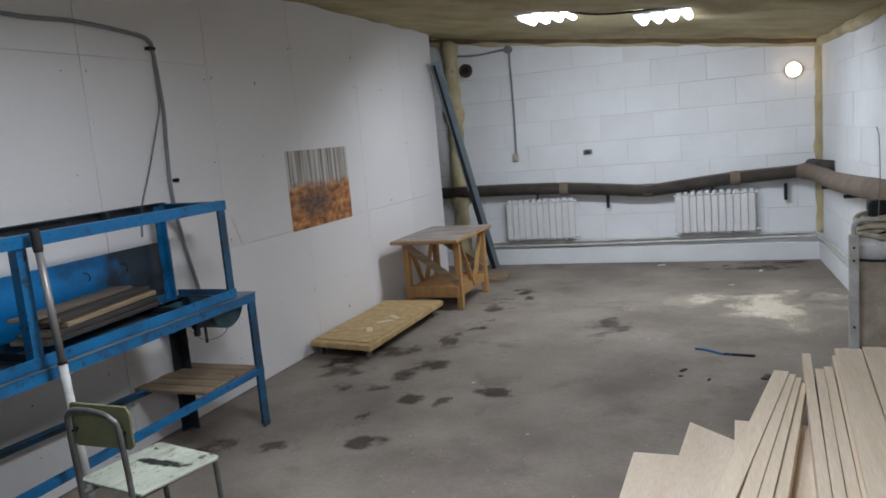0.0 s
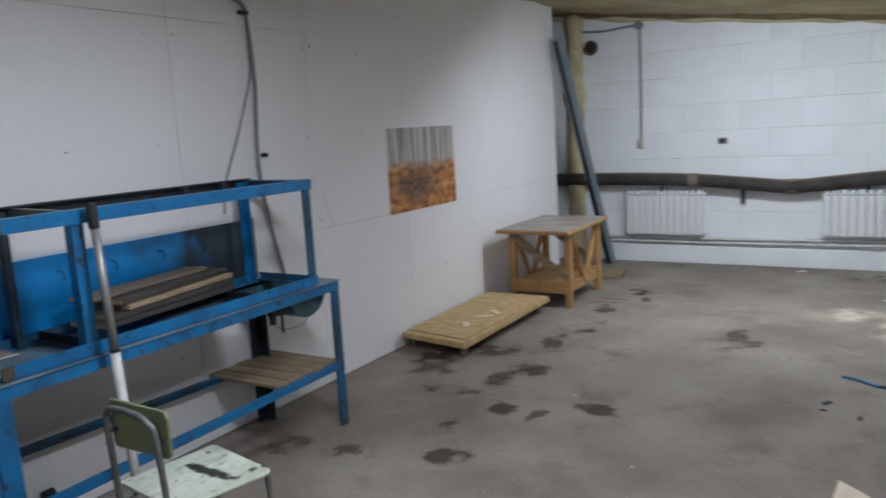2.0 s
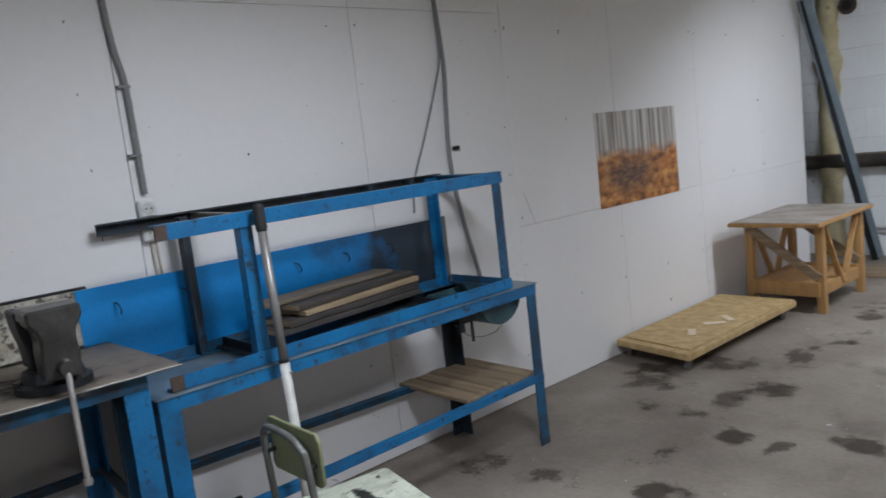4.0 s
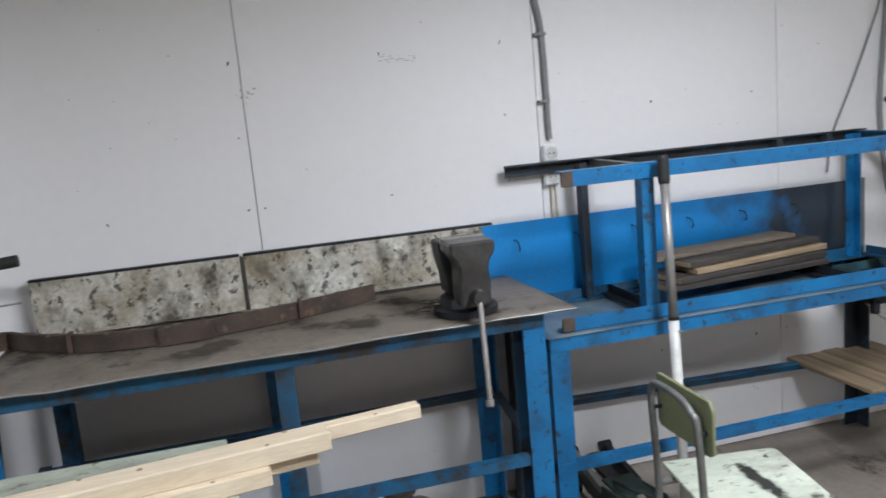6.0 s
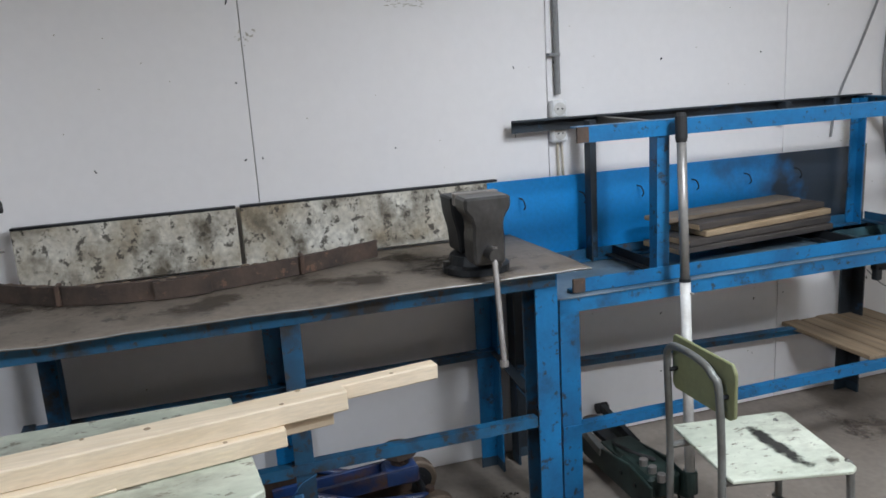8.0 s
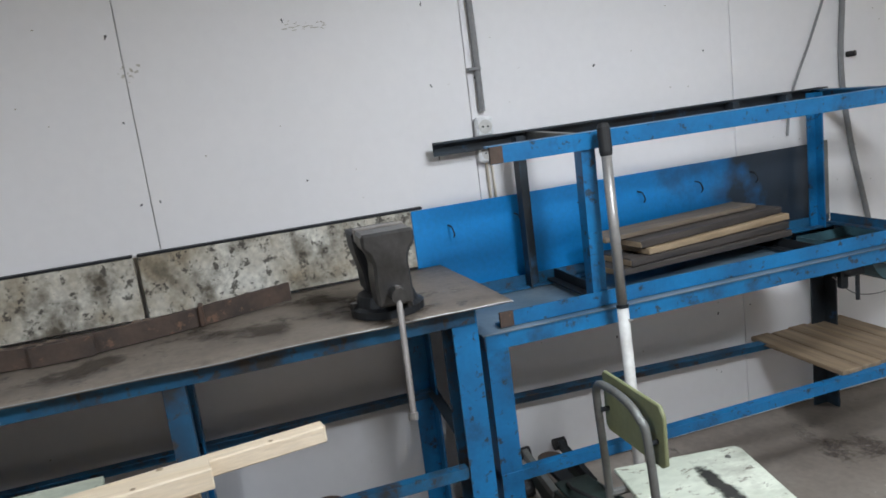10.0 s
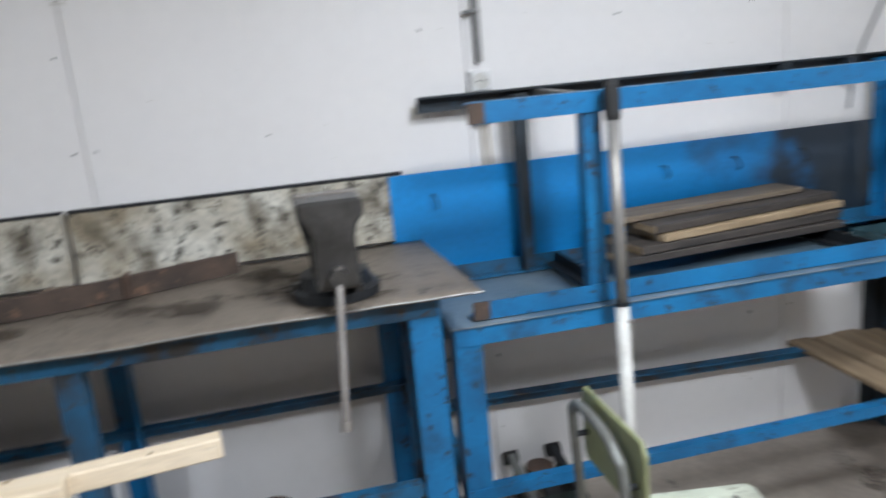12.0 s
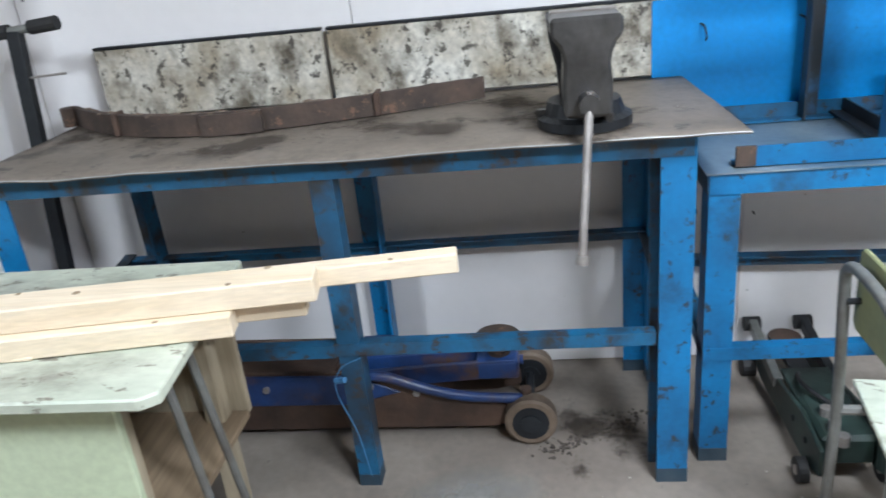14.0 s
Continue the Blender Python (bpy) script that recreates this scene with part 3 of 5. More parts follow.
part("stub", rod([(4.03, FAR - 0.1, 1.05), (4.17, FAR - 0.75, 1.06)], 0.065, None, 14), M_PIPE, side_pipe, smooth=True)
for cy, cz in ((4.4, 0.88), (3.3, 0.905), (2.2, 0.95)):
    part("bracket", bar((right_x(cy) - 0.15, cy, cz), (right_x(cy), cy, cz), 0.03, 0.03), M_DARKSTEEL, side_pipe)

for zz in (0.245, 0.29):
    lp = thing("low_pipe", "thin white painted heating pipe near the floor", "pipe", (2.0, FAR - 0.05, zz), "low heating pipes")
    pts = [(0.25, FAR - 0.05, zz), (1.5, FAR - 0.05, zz - 0.005), (3.0, FAR - 0.05, zz + 0.008), (3.95, FAR - 0.06, zz + 0.02), (right_x(5.1) - 0.06, FAR - 0.25, zz + 0.02), (right_x(4.0) - 0.06, 4.0, zz + 0.02), (right_x(1.5) - 0.06, 1.5, zz + 0.02)]
    part("pipe_run", rod(curve_through(pts, 5), 0.016, None, 8), M_WHITE_DIRTY, lp, smooth=True)
plinth = tagged(part("baseboard", box(-0.3, RIGHT, FAR - 0.04, FAR, 0, 0.2, 0.006), M_BLOCK), "low plastered plinth at the foot of the wall", "plinth", kind="structure")
tagged(part("baseboard_right", prism([(right_x(0.5) - 0.04, 0.5), (right_x(0.5) - 0.002, 0.5), (right_x(FAR) - 0.002, FAR - 0.045), (right_x(FAR) - 0.04, FAR - 0.045)], "z", 0, 0.2, 0.004), M_BLOCK), "low plastered plinth at the foot of the wall", "plinth", kind="structure")


def radiator(x0, n, z0, z1, label):
    y = FAR - 0.1
    th = thing("radiator", label, "radiator", (x0, y, z0), "radiators")
    for k in range(n):
        cx = x0 + 0.0775 * (k + 0.5)
        bm = box(cx - 0.036, cx + 0.036, y - 0.045, y - 0.03, z0 + 0.02, z1 - 0.055, 0.006)
        box(cx - 0.012, cx + 0.012, y - 0.03, y + 0.03, z0, z1 - 0.01, 0.004, bm)
        box(cx - 0.028, cx + 0.028, y - 0.04, y + 0.02, z1 - 0.05, z1, 0.012, bm)
        part("section", bm, M_WHITE, th)
    part("top_header", rod([(x0 - 0.02, y, z1 - 0.045), (x0 + 0.0775 * n + 0.02, y, z1 - 0.045)], 0.018), M_WHITE, th)
    part("bottom_header", rod([(x0 - 0.02, y, z0 + 0.04), (x0 + 0.0775 * n + 0.05, y, z0 + 0.04)], 0.018), M_WHITE, th)
    for cx in (x0 + 0.15, x0 + 0.0775 * n - 0.15):
        part("bracket", bar((cx, y, z0 + 0.04), (cx, FAR, z0 + 0.04), 0.02, 0.02), M_WHITE, th)
    part("feed_pipe", rod([(x0 + 0.4, y, z1 - 0.045), (x0 + 0.4, y, 0.9)], 0.014), M_DARKSTEEL, th)


radiator(0.6, 11, 0.317, 0.83, "white sectional radiator under the heating pipe")
radiator(2.62, 11, 0.337, 0.83, "white sectional radiator with slightly raised sections")

cw = thing("conduit", "grey cable with junction box on the block wall", "cable", (0.738, FAR, 2.66))
part("cable", rod(curve_through([(-0.1, FAR - 0.015, 2.68), (0.3, FAR - 0.015, 2.64), (0.72, FAR - 0.015, 2.66), (0.74, FAR - 0.015, 2.55), (0.75, FAR - 0.015, 1.9), (0.745, FAR - 0.015, 1.4)], 6), 0.013), M_CABLE, cw)
part("junction_box", rod([(0.735, FAR, 2.66), (0.735, FAR - 0.045, 2.66)], 0.05, None, 14), M_CABLE, cw)
part("switch_box", box(0.7, 0.77, FAR - 0.04, FAR, 1.3, 1.4, 0.006), M_HOSE, cw)
hole = thing("wall_vent", "dark round pipe stub in the wall", "pipe stub", (0.17, FAR, 2.47))
part("ring", rod([(0.17, FAR, 2.47), (0.17, FAR - 0.03, 2.47)], 0.085, None, 18), M_RUST, hole)
part("core", rod([(0.17, FAR - 0.02, 2.47), (0.17, FAR - 0.036, 2.47)], 0.05, None, 18), M_BLACK, hole)
wb = thing("wall_socket", "small grey box on the block wall", "socket", (1.63, FAR, 1.35))
part("body", box(1.58, 1.68, FAR - 0.03, FAR, 1.325, 1.385, 0.006), M_CABLE, wb)
part("face", box(1.6, 1.66, FAR - 0.036, FAR - 0.028, 1.335, 1.375, 0.003), M_DARKSTEEL, wb)

# leaning steel profile
pr = thing("steel_profile", "blue-grey galvanised profile leaning in the corner", "profile", (0.38, 5.16, 0))
foot, head = Vector((0.38, 5.16, 0.004)), Vector((0.07, 4.48, 2.54))
part("profile", angle_iron(foot, head, (1, 0, 0.1), (0.2, -1, -0.2), 0.1, 0.006), M_GALV, pr)
# Dark strip stands in for shade on the channel's inner side.
part("second_profile", angle_iron(foot + Vector((0.03, -0.12, 0)), head + Vector((0.0, -0.06, -0.05)), (1, 0, 0.1), (0.2, 1, 0.2), 0.055, 0.006), M_DARKSTEEL, pr, "dark strip painted as the shaded side of the channel")
off = thing("board_offcut", "short wooden board lying behind the table", "board", (0.55, 4.45, 0))
part("board", box(0.35, 0.8, 4.25, 4.6, 0.002, 0.05, 0.004, turn=12), M_OLDWOOD, off)


# ---- left wall: print, cables, sockets ----
tagged(part("poster", box(0.0015, 0.004, 1.36, 2.35, 1.035, 1.677, 0), M_POSTER), "unframed autumn forest print stuck to the drywall", "poster")
cb = thing("wall_cable", "sagging grey corrugated cable on the drywall", "cable", (0.012, 0.03, 0.88))
part("cable", rod(curve_through([(0.02, -2.4, 2.62), (0.02, -1.7, 2.52), (0.02, -0.96, 2.467), (0.02, -0.54, 2.474), (0.02, -0.15, 2.45), (0.02, 0.0, 2.42), (0.02, 0.03, 2.33), (0.02, 0.05, 2.0), (0.02, 0.035, 1.8), (0.02, 0.02, 1.5), (0.02, 0.06, 1.2), (0.02, 0.138, 0.88), (0.03, 0.17, 0.7)], 6), 0.012, None, 8), M_CABLE, cb)
part("thin_cable", rod(curve_through([(0.012, 0.03, 2.3), (0.012, 0.03, 2.05), (0.012, -0.02, 1.9), (0.012, -0.13, 1.65), (0.012, -0.24, 1.42), (0.012, -0.27, 1.25)], 6), 0.006, None, 6), M_CABLE, cb)
part("clip", box(0, 0.035, -0.02, 0.04, 2.36, 2.38, 0.002), M_DARKSTEEL, cb)
nl = thing("wall_hook", "small black hook on the drywall", "hook", (0, 0.07, 1.56))
part("pin", rod([(0, 0.07, 1.56), (0.035, 0.085, 1.562)], 0.012, None, 8), M_BLACK, nl)
cd = thing("conduit", "grey plastic conduit running down to the sockets", "conduit", (0.012, -1.66, 1.5))
part("tube", rod(curve_through([(0.014, -1.71, 2.9), (0.014, -1.685, 2.2), (0.014, -1.655, 1.95), (0.014, -1.65, 1.53)], 6), 0.013, None, 8), M_CABLE, cd)
for zc in (2.35, 1.95, 1.68):
    part("clip", box(0, 0.03, -1.69, -1.64, zc, zc + 0.012, 0.002), M_CABLE, cd)
part("lower_wires", rod([(0.008, -1.655, 1.35), (0.008, -1.65, 1.0)], 0.006, None, 6), M_HOSE, cd)
part("lower_wires", rod([(0.008, -1.635, 1.35), (0.008, -1.625, 1.0)], 0.005, None, 6), M_HOSE, cd)
for zc in (1.472, 1.374):
    so = thing("wall_socket", "white double power socket on the drywall", "socket", (0, -1.65, zc), "sockets by the bench")
    part("plate", box(0, 0.036, -1.688, -1.618, zc - 0.036, zc + 0.036, 0.008), M_WHITE, so)
    part("face", rod([(0.034, -1.653, zc), (0.0385, -1.653, zc)], 0.026, None, 16), M_WHITE_DIRTY, so)
    for s in (-1, 1):
        part("pin_hole", rod([(0.036, -1.653 + 0.01 * s, zc), (0.0395, -1.653 + 0.01 * s, zc)], 0.004, None, 8), M_BLACK, so)
stn = thing("wall_scuffs", "grey scuffs and pencil marks on the drywall", "marks")
sc = bmesh.new()
for k in range(26):
    y, z = -2.25 + random.uniform(-0.09, 0.09), 1.9 + random.uniform(-0.012, 0.012)
    bar((0.0012, y, z), (0.0012, y + random.uniform(0.004, 0.02), z + random.uniform(-0.005, 0.005)), 0.0015, 0.002, sc, bevel=0)
for k in range(14):
    y, z = -2.86 + random.uniform(-0.03, 0.04), 1.81 + random.uniform(-0.02, 0.02)
    bar((0.0012, y, z), (0.0012, y + random.uniform(0.002, 0.008), z), 0.002, random.uniform(0.003, 0.009), sc, bevel=0)
for k in range(7):
    y, z = 0.6 + k * 0.012, 1.25 - 0.028 * k
    bar((0.0012, y, z), (0.0012, y + 0.02, z - 0.03), 0.0015, 0.002, sc, bevel=0)
for k in range(60):
    y, z = random.uniform(-3.5, 0.3), random.uniform(0.2, 2.2)
    bar((0.0012, y, z), (0.0012, y + random.uniform(0.002, 0.006), z + random.uniform(-0.004, 0.004)), 0.002, random.uniform(0.002, 0.005), sc, bevel=0)
tagged(part("marks", sc, M_MORTAR, stn), kind="stuff")


# ---- long blue workbench with the upturned frame ----
b1 = thing("workbench", "blue angle-iron workbench with sheet-metal top and plank shelf", "workbench", (0.3, -0.95, 0), "blue workbenches")
Y0, Y1, X0, X1, ZT = -1.925, 0.01, 0.045, 0.555, 0.85


def leg(x, y, z, dx, dy, parent, w=0.075, material=None):
    iron = part("leg", angle_iron((x, y, 0), (x, y, z), (dx, 0, 0), (0, dy, 0), w, 0.007), material or M_BLUE, parent)
    part("worn_foot", angle_iron((x - dx * 0.001, y - dy * 0.001, 0), (x - dx * 0.001, y - dy * 0.001, 0.02 + 0.3 * w), (dx, 0, 0), (0, dy, 0), w + 0.002, 0.009), M_FOOT, iron, "dark scuffed foot with the paint worn off")


leg(X1, Y0, ZT - 0.005, -1, 1, b1)
leg(X1, Y1, ZT - 0.005, -1, -1, b1, 0.06, M_BLUE_WORN)
leg(X0, Y0, ZT - 0.005, 1, 1, b1, 0.075, M_BLUEBLACK)
leg(X0, Y1 - 0.14, ZT - 0.005, 1, -1, b1, 0.075, M_BLUEBLACK)
part("front_rail", angle_iron((X1 + 0.004, Y0, ZT - 0.006), (X1 + 0.004, Y1, ZT - 0.006), (0, 0, -1), (-1, 0, 0), 0.05, 0.006), M_BLUE, b1)
part("back_rail", angle_iron((X0, Y0, ZT - 0.006), (X0, Y1, ZT - 0.006), (0, 0, -1), (1, 0, 0), 0.05, 0.006), M_BLUE_WORN, b1)
part("end_rail", angle_iron((X0, Y1 + 0.004, ZT - 0.006), (X1, Y1 + 0.004, ZT - 0.006), (0, 0, -1), (0, -1, 0), 0.05, 0.006), M_BLUE_WORN, b1)
part("end_rail", angle_iron((X0, Y0 - 0.004, ZT - 0.006), (X1, Y0 - 0.004, ZT - 0.006), (0, 0, -1), (0, 1, 0), 0.05, 0.006), M_BLUE_WORN, b1)
part("front_stretcher", angle_iron((X1 + 0.004, Y0, 0.365), (X1 + 0.004, Y1, 0.375), (0, 0, -1), (-1, 0, 0), 0.036, 0.005), M_BLUE, b1)
part("back_stretcher", angle_iron((X0 + 0.03, Y0, 0.43), (X0 + 0.03, Y1 - 0.14, 0.375), (0, 0, -1), (1, 0, 0), 0.045, 0.005), M_BLUE_WORN, b1)
for y, z in ((Y0, 0.4), (Y1, 0.37)):
    part("side_stretcher", angle_iron((X0 + 0.02, y, z), (X1 - 0.012, y, 0.365), (0, 0, -1), (0, 1 if y < -1 else -1, 0), 0.04, 0.005), M_BLUE_WORN, b1)
top = bmesh.new()
outer_c = [(X0, Y0 - 0.01), (X1 + 0.01, Y0 - 0.01), (X1 + 0.01, Y1 + 0.01), (X0, Y1 + 0.01)]
inner_c = [(0.12, -0.56), (0.43, -0.56), (0.43, -0.06), (0.12, -0.06)]
vo, vi_ = [top.verts.new((x, y, ZT)) for x, y in outer_c], [top.verts.new((x, y, ZT)) for x, y in inner_c]
for k in range(4):
    top.faces.new((vo[k], vo[(k + 1) % 4], vi_[(k + 1) % 4], vi_[k]))
low = bmesh.ops.extrude_face_region(top, geom=top.faces[:])
bmesh.ops.translate(top, verts=[v for v in low["geom"] if isinstance(v, bmesh.types.BMVert)], vec=(0, 0, -0.004))
bmesh.ops.recalc_face_normals(top, faces=top.faces[:])
part("top_sheet", top, M_STEELTOP2, b1, "scuffed sheet-metal top with an opening")
for k in range(5):
    y0 = -0.515 + k * 0.1
    part("shelf_board", box(0.02 + 0.012 * (k % 2), 0.535 - 0.006 * (k % 3), y0, y0 + 0.094, 0.372, 0.392, 0.003), M_OLDWOOD, b1, "weathered shelf board")
# catch basin below the opening
half = [(-0.19 + 0.15 * math.cos(a), 0.83 + 0.15 * math.sin(a)) for a in (math.pi + math.pi * k / 14 for k in range(15))]
inner = [(-0.19 + 0.143 * math.cos(a), 0.83 + 0.143 * math.sin(a)) for a in (2 * math.pi - math.pi * k / 14 for k in range(15))]
bs = thing("catch_basin", "teal half-round metal basin hung below the bench top", "basin", (0.33, -0.19, 0.68))
part("shell", prism(half + inner, "x", 0.12, 0.5), M_BASIN, bs, smooth=False)
for x in (0.12, 0.497):
    part("end_plate", prism(half, "x", x, x + 0.005), M_BASIN, bs)
# Black plate added to make the basin's shaded inside read dark.
part("sludge", box(0.127, 0.49, -0.315, -0.065, 0.76, 0.79, 0.002), M_BLACK, bs, "added black plate that paints the basin's inside as shaded")
part("rim", angle_iron((0.505, -0.36, 0.838), (0.505, -0.02, 0.838), (0, 0, -1), (-1, 0, 0), 0.03, 0.004), M_BLUE_WORN, bs)
tap = thing("clamp", "small dark screw clamp under the bench top", "clamp", (0.48, -0.42, 0.72))
part("body", box(0.46, 0.5, -0.47, -0.36, 0.74, 0.8, 0.006), M_DARKSTEEL, tap)
part("jaw", box(0.47, 0.5, -0.47, -0.44, 0.7, 0.76, 0.004), M_DARKSTEEL, tap)
part("screw", rod([(0.485, -0.385, 0.64), (0.485, -0.385, 0.76)], 0.008), M_DARKSTEEL, tap)
wi = thing("loose_wire", "thin grey wire hanging under the bench top", "wire", (0.4, -0.2, 0.6))
part("wire", rod(curve_through([(0.4, -0.42, 0.72), (0.42, -0.33, 0.64), (0.44, -0.2, 0.63), (0.42, -0.1, 0.67), (0.4, -0.08, 0.76)], 6), 0.0025, None, 5), M_CABLE, wi)

# upturned frame on the bench
uf = thing("metal_frame", "blue welded angle-iron frame set on the bench", "frame", (0.3, -1.0, 0.85))
ZB = 0.853
part("lower_front_bar", angle_iron((0.535, -1.86, ZB), (0.535, -0.13, ZB), (0, 0, 1), (-1, 0, 0), 0.05, 0.006), M_BLUE, uf)
part("rusty_end", box(0.528, 0.538, -1.862, -1.815, ZB + 0.001, ZB + 0.051, 0.001), M_RUST, uf, "rusty bare bar end")
part("lower_back_bar", angle_iron((0.1, -1.86, ZB), (0.1, -0.15, ZB), (0, 0, 1), (1, 0, 0), 0.045, 0.006), M_BLUE_WORN, uf)
for y in (-1.46, -0.6, -0.14):
    part("lower_cross_bar", angle_iron((0.11, y, ZB + 0.008), (0.526, y, ZB + 0.008), (0, 0, 1), (0, -1, 0), 0.04, 0.006), M_DARKSTEEL if y < -0.3 else M_BLUE_WORN, uf)
part("upper_front_bar", angle_iron((0.535, -1.83, 1.43), (0.535, -0.127, 1.43), (0, 0, -1), (-1, 0, 0), 0.055, 0.006), M_BLUE, uf)
part("rusty_end", box(0.528, 0.538, -1.834, -1.79, 1.376, 1.429, 0.001), M_RUST, uf, "rusty bare bar end")
part("upper_back_bar", angle_iron((0.05, -1.872, 1.44), (0.05, -0.13, 1.44), (0, 0, -1), (1, 0, 0), 0.05, 0.006), M_BLUEBLACK, uf)
part("upper_cross_bar", angle_iron((0.06, -1.5, 1.432), (0.526, -1.5, 1.423), (0, 0, -1), (0, 1, 0), 0.03, 0.005), M_GREYTUBE, uf)
part("upper_cross_bar", angle_iron((0.06, -0.128, 1.432), (0.526, -0.128, 1.426), (0, 0, -1), (0, -1, 0), 0.05, 0.005), M_BLUE_WORN, uf)
for y in (-0.62, -0.36):
    part("gusset", box(0.06, 0.12, y, y + 0.03, 1.395, 1.433, 0.003), M_BLUEBLACK, uf)
part("upright", angle_iron((0.527, -1.52, ZB + 0.001), (0.527, -1.52, 1.424), (0, 1, 0), (-1, 0, 0), 0.05, 0.006), M_BLUE, uf)
part("upright", angle_iron((0.108, -1.585, ZB + 0.001), (0.108, -1.585, 1.424), (0, 1, 0), (1, 0, 0), 0.05, 0.006), M_BLUEBLACK, uf)
part("upright", angle_iron((0.527, -0.134, ZB + 0.001), (0.527, -0.134, 1.424), (0, -1, 0), (-1, 0, 0), 0.055, 0.006), M_BLUE_WORN, uf)
part("upright", angle_iron((0.108, -0.21, ZB + 0.001), (0.108, -0.21, 1.424), (0, -1, 0), (1, 0, 0), 0.045, 0.006), M_BLUE, uf)

bp = thing("back_panel", "blue sheet-metal splash panel, scorched black at one end", "panel", (0.05, -1.0, 0.85))
part("sheet", box(0.04, 0.048, -1.985, -0.13, 0.853, 1.203, 0.002), M_SHEET, bp)
part("edge_strip", box(0.045, 0.06, -0.16, -0.1, 0.86, 1.21, 0.002), M_GREYTUBE, bp)
for k in range(6):
    y = -1.85 + 0.27 * k
    part("hook", rod(curve_through([(0.046, y, 1.13), (0.075, y + 0.005, 1.125), (0.085, y + 0.01, 1.1), (0.07, y + 0.012, 1.085)], 4), 0.003, None, 6), M_DARKSTEEL, bp)

stack = [(0.28, -0.97, 0.22, 0.8, 0.024, 5, M_DARKWOOD, "dark oily plank at the foot of the stack"), (0.272, -0.945, 0.215, 0.76, 0.026, 7, M_DARKWOOD, "dark oily plank with a pale sawn end"), (0.262, -0.895, 0.2, 0.71, 0.024, 9, M_SAWNPLANK, "light brown sawn plank in the stack"), (0.25, -0.915, 0.19, 0.72, 0.025, 10, M_DARKWOOD, "black stained plank near the top of the stack"), (0.22, -1.0, 0.13, 0.74, 0.018, 8, M_BROWNPLANK, "thin grey-brown plank on top of the stack")]
z = ZB + 0.052
for cx, cy, w, length, h, tn, mm, lab in stack:
    pl = thing("plank", lab, "plank", (cx, cy, z), "planks stacked in the frame")
    part("plank_body", box(cx - w / 2, cx + w / 2, cy - length / 2, cy + length / 2, z, z + h, 0.003, turn=tn), mm, pl)
    a = radians(tn)
    ex, ey = cx + math.sin(a) * length / 2, cy - math.cos(a) * length / 2
    part("end_grain", box(ex - w / 2 + 0.004, ex + w / 2 - 0.004, ey - 0.001, ey + 0.001, z + 0.003, z + h - 0.003, 0, turn=tn), M_SAWNPLANK, pl, "pale sawn end")
    z += h + 0.002

# ---- second workbench, with the vise ----
b2 = thing("workbench", "blue angle-iron workbench with a greasy steel sheet top", "workbench", (0.35, -2.85, 0), "blue workbenches")
ZS = 0.98
XF, XB = 0.64, 0.07
leg(XF, -1.973, ZS - 0.005, -1, -1, b2, 0.08)
part("leg_inner_flange", box(XF - 0.09, XF - 0.08, -2.065, -1.99, 0.0, ZS - 0.06, 0.002), M_BLUE_WORN, b2)
leg(XF, -2.822, ZS - 0.005, -1, -1, b2, 0.06, M_BLUE_WORN)
leg(XF, -3.75, ZS - 0.005, -1, 1, b2, 0.07)
for y in (-2.0, -2.84, -3.6):
    leg(XB, y, ZS - 0.005, 1, -1, b2, 0.075, M_BLUE_WORN if y < -3 else M_BLUE)
part("front_rail", angle_iron((XF + 0.004, -3.755, ZS - 0.012), (XF + 0.004, -1.98, ZS - 0.012), (0, 0, -1), (-1, 0, 0), 0.045, 0.006), M_BLUE_WORN, b2)
part("back_rail", angle_iron((XB, -3.755, ZS - 0.008), (XB, -1.98, ZS - 0.008), (0, 0, -1), (1, 0, 0), 0.045, 0.006), M_BLUE_WORN, b2)
part("front_stretcher", angle_iron((XF + 0.004, -2.89, 0.468), (XF + 0.004, -2.06, 0.47), (0, 0, -1), (-1, 0, 0), 0.036, 0.005), M_BLUE_WORN, b2)
part("front_stretcher", angle_iron((XF + 0.004, -3.75, 0.46), (XF + 0.004, -2.89, 0.464), (0, 0, -1), (-1, 0, 0), 0.036, 0.005), M_BLUE_WORN, b2)
part("back_stretcher", angle_iron((XB + 0.006, -3.75, 0.52), (XB + 0.006, -1.99, 0.53), (0, 0, -1), (1, 0, 0), 0.04, 0.005), M_BLUE_WORN, b2)
for y in (-1.99, -3.75):
    part("side_stretcher", angle_iron((XB + 0.01, y, 0.53), (XF - 0.012, y, 0.46), (0, 0, -1), (0, -1 if y > -3 else 1, 0), 0.04, 0.005), M_BLUEBLACK, b2)
# wavy steel sheet
sheet = bmesh.new()
nu, nv = 64, 14
gr = {}
for i in range(nu + 1):
    for j in range(nv + 1):
        y = -3.778 + 1.878 * i / nu
        u = j / nv
        wav = 0.012 * noise.noise(Vector((y * 3.1, 2, 0))) + 0.006 * noise.noise(Vector((y * 9, 4, 0)))
        x = 0.05 + (0.64 + 0.8 * wav) * u
        zz = ZS + 0.006 + (u ** 6) * (wav * 0.8 - 0.004) + 0.002 * noise.noise(Vector((x * 5, y * 5, 1)))
        if i == nu:
            y += 0.03 * u
        gr[i, j] = sheet.verts.new((x, y, zz))
for i in range(nu):
    for j in range(nv):
        sheet.faces.new((gr[i, j], gr[i, j + 1], gr[i + 1, j + 1], gr[i + 1, j]))
edge_pts = [gr[i, nv].co.copy() for i in range(nu + 1)]
low = bmesh.ops.extrude_face_region(sheet, geom=sheet.faces[:])
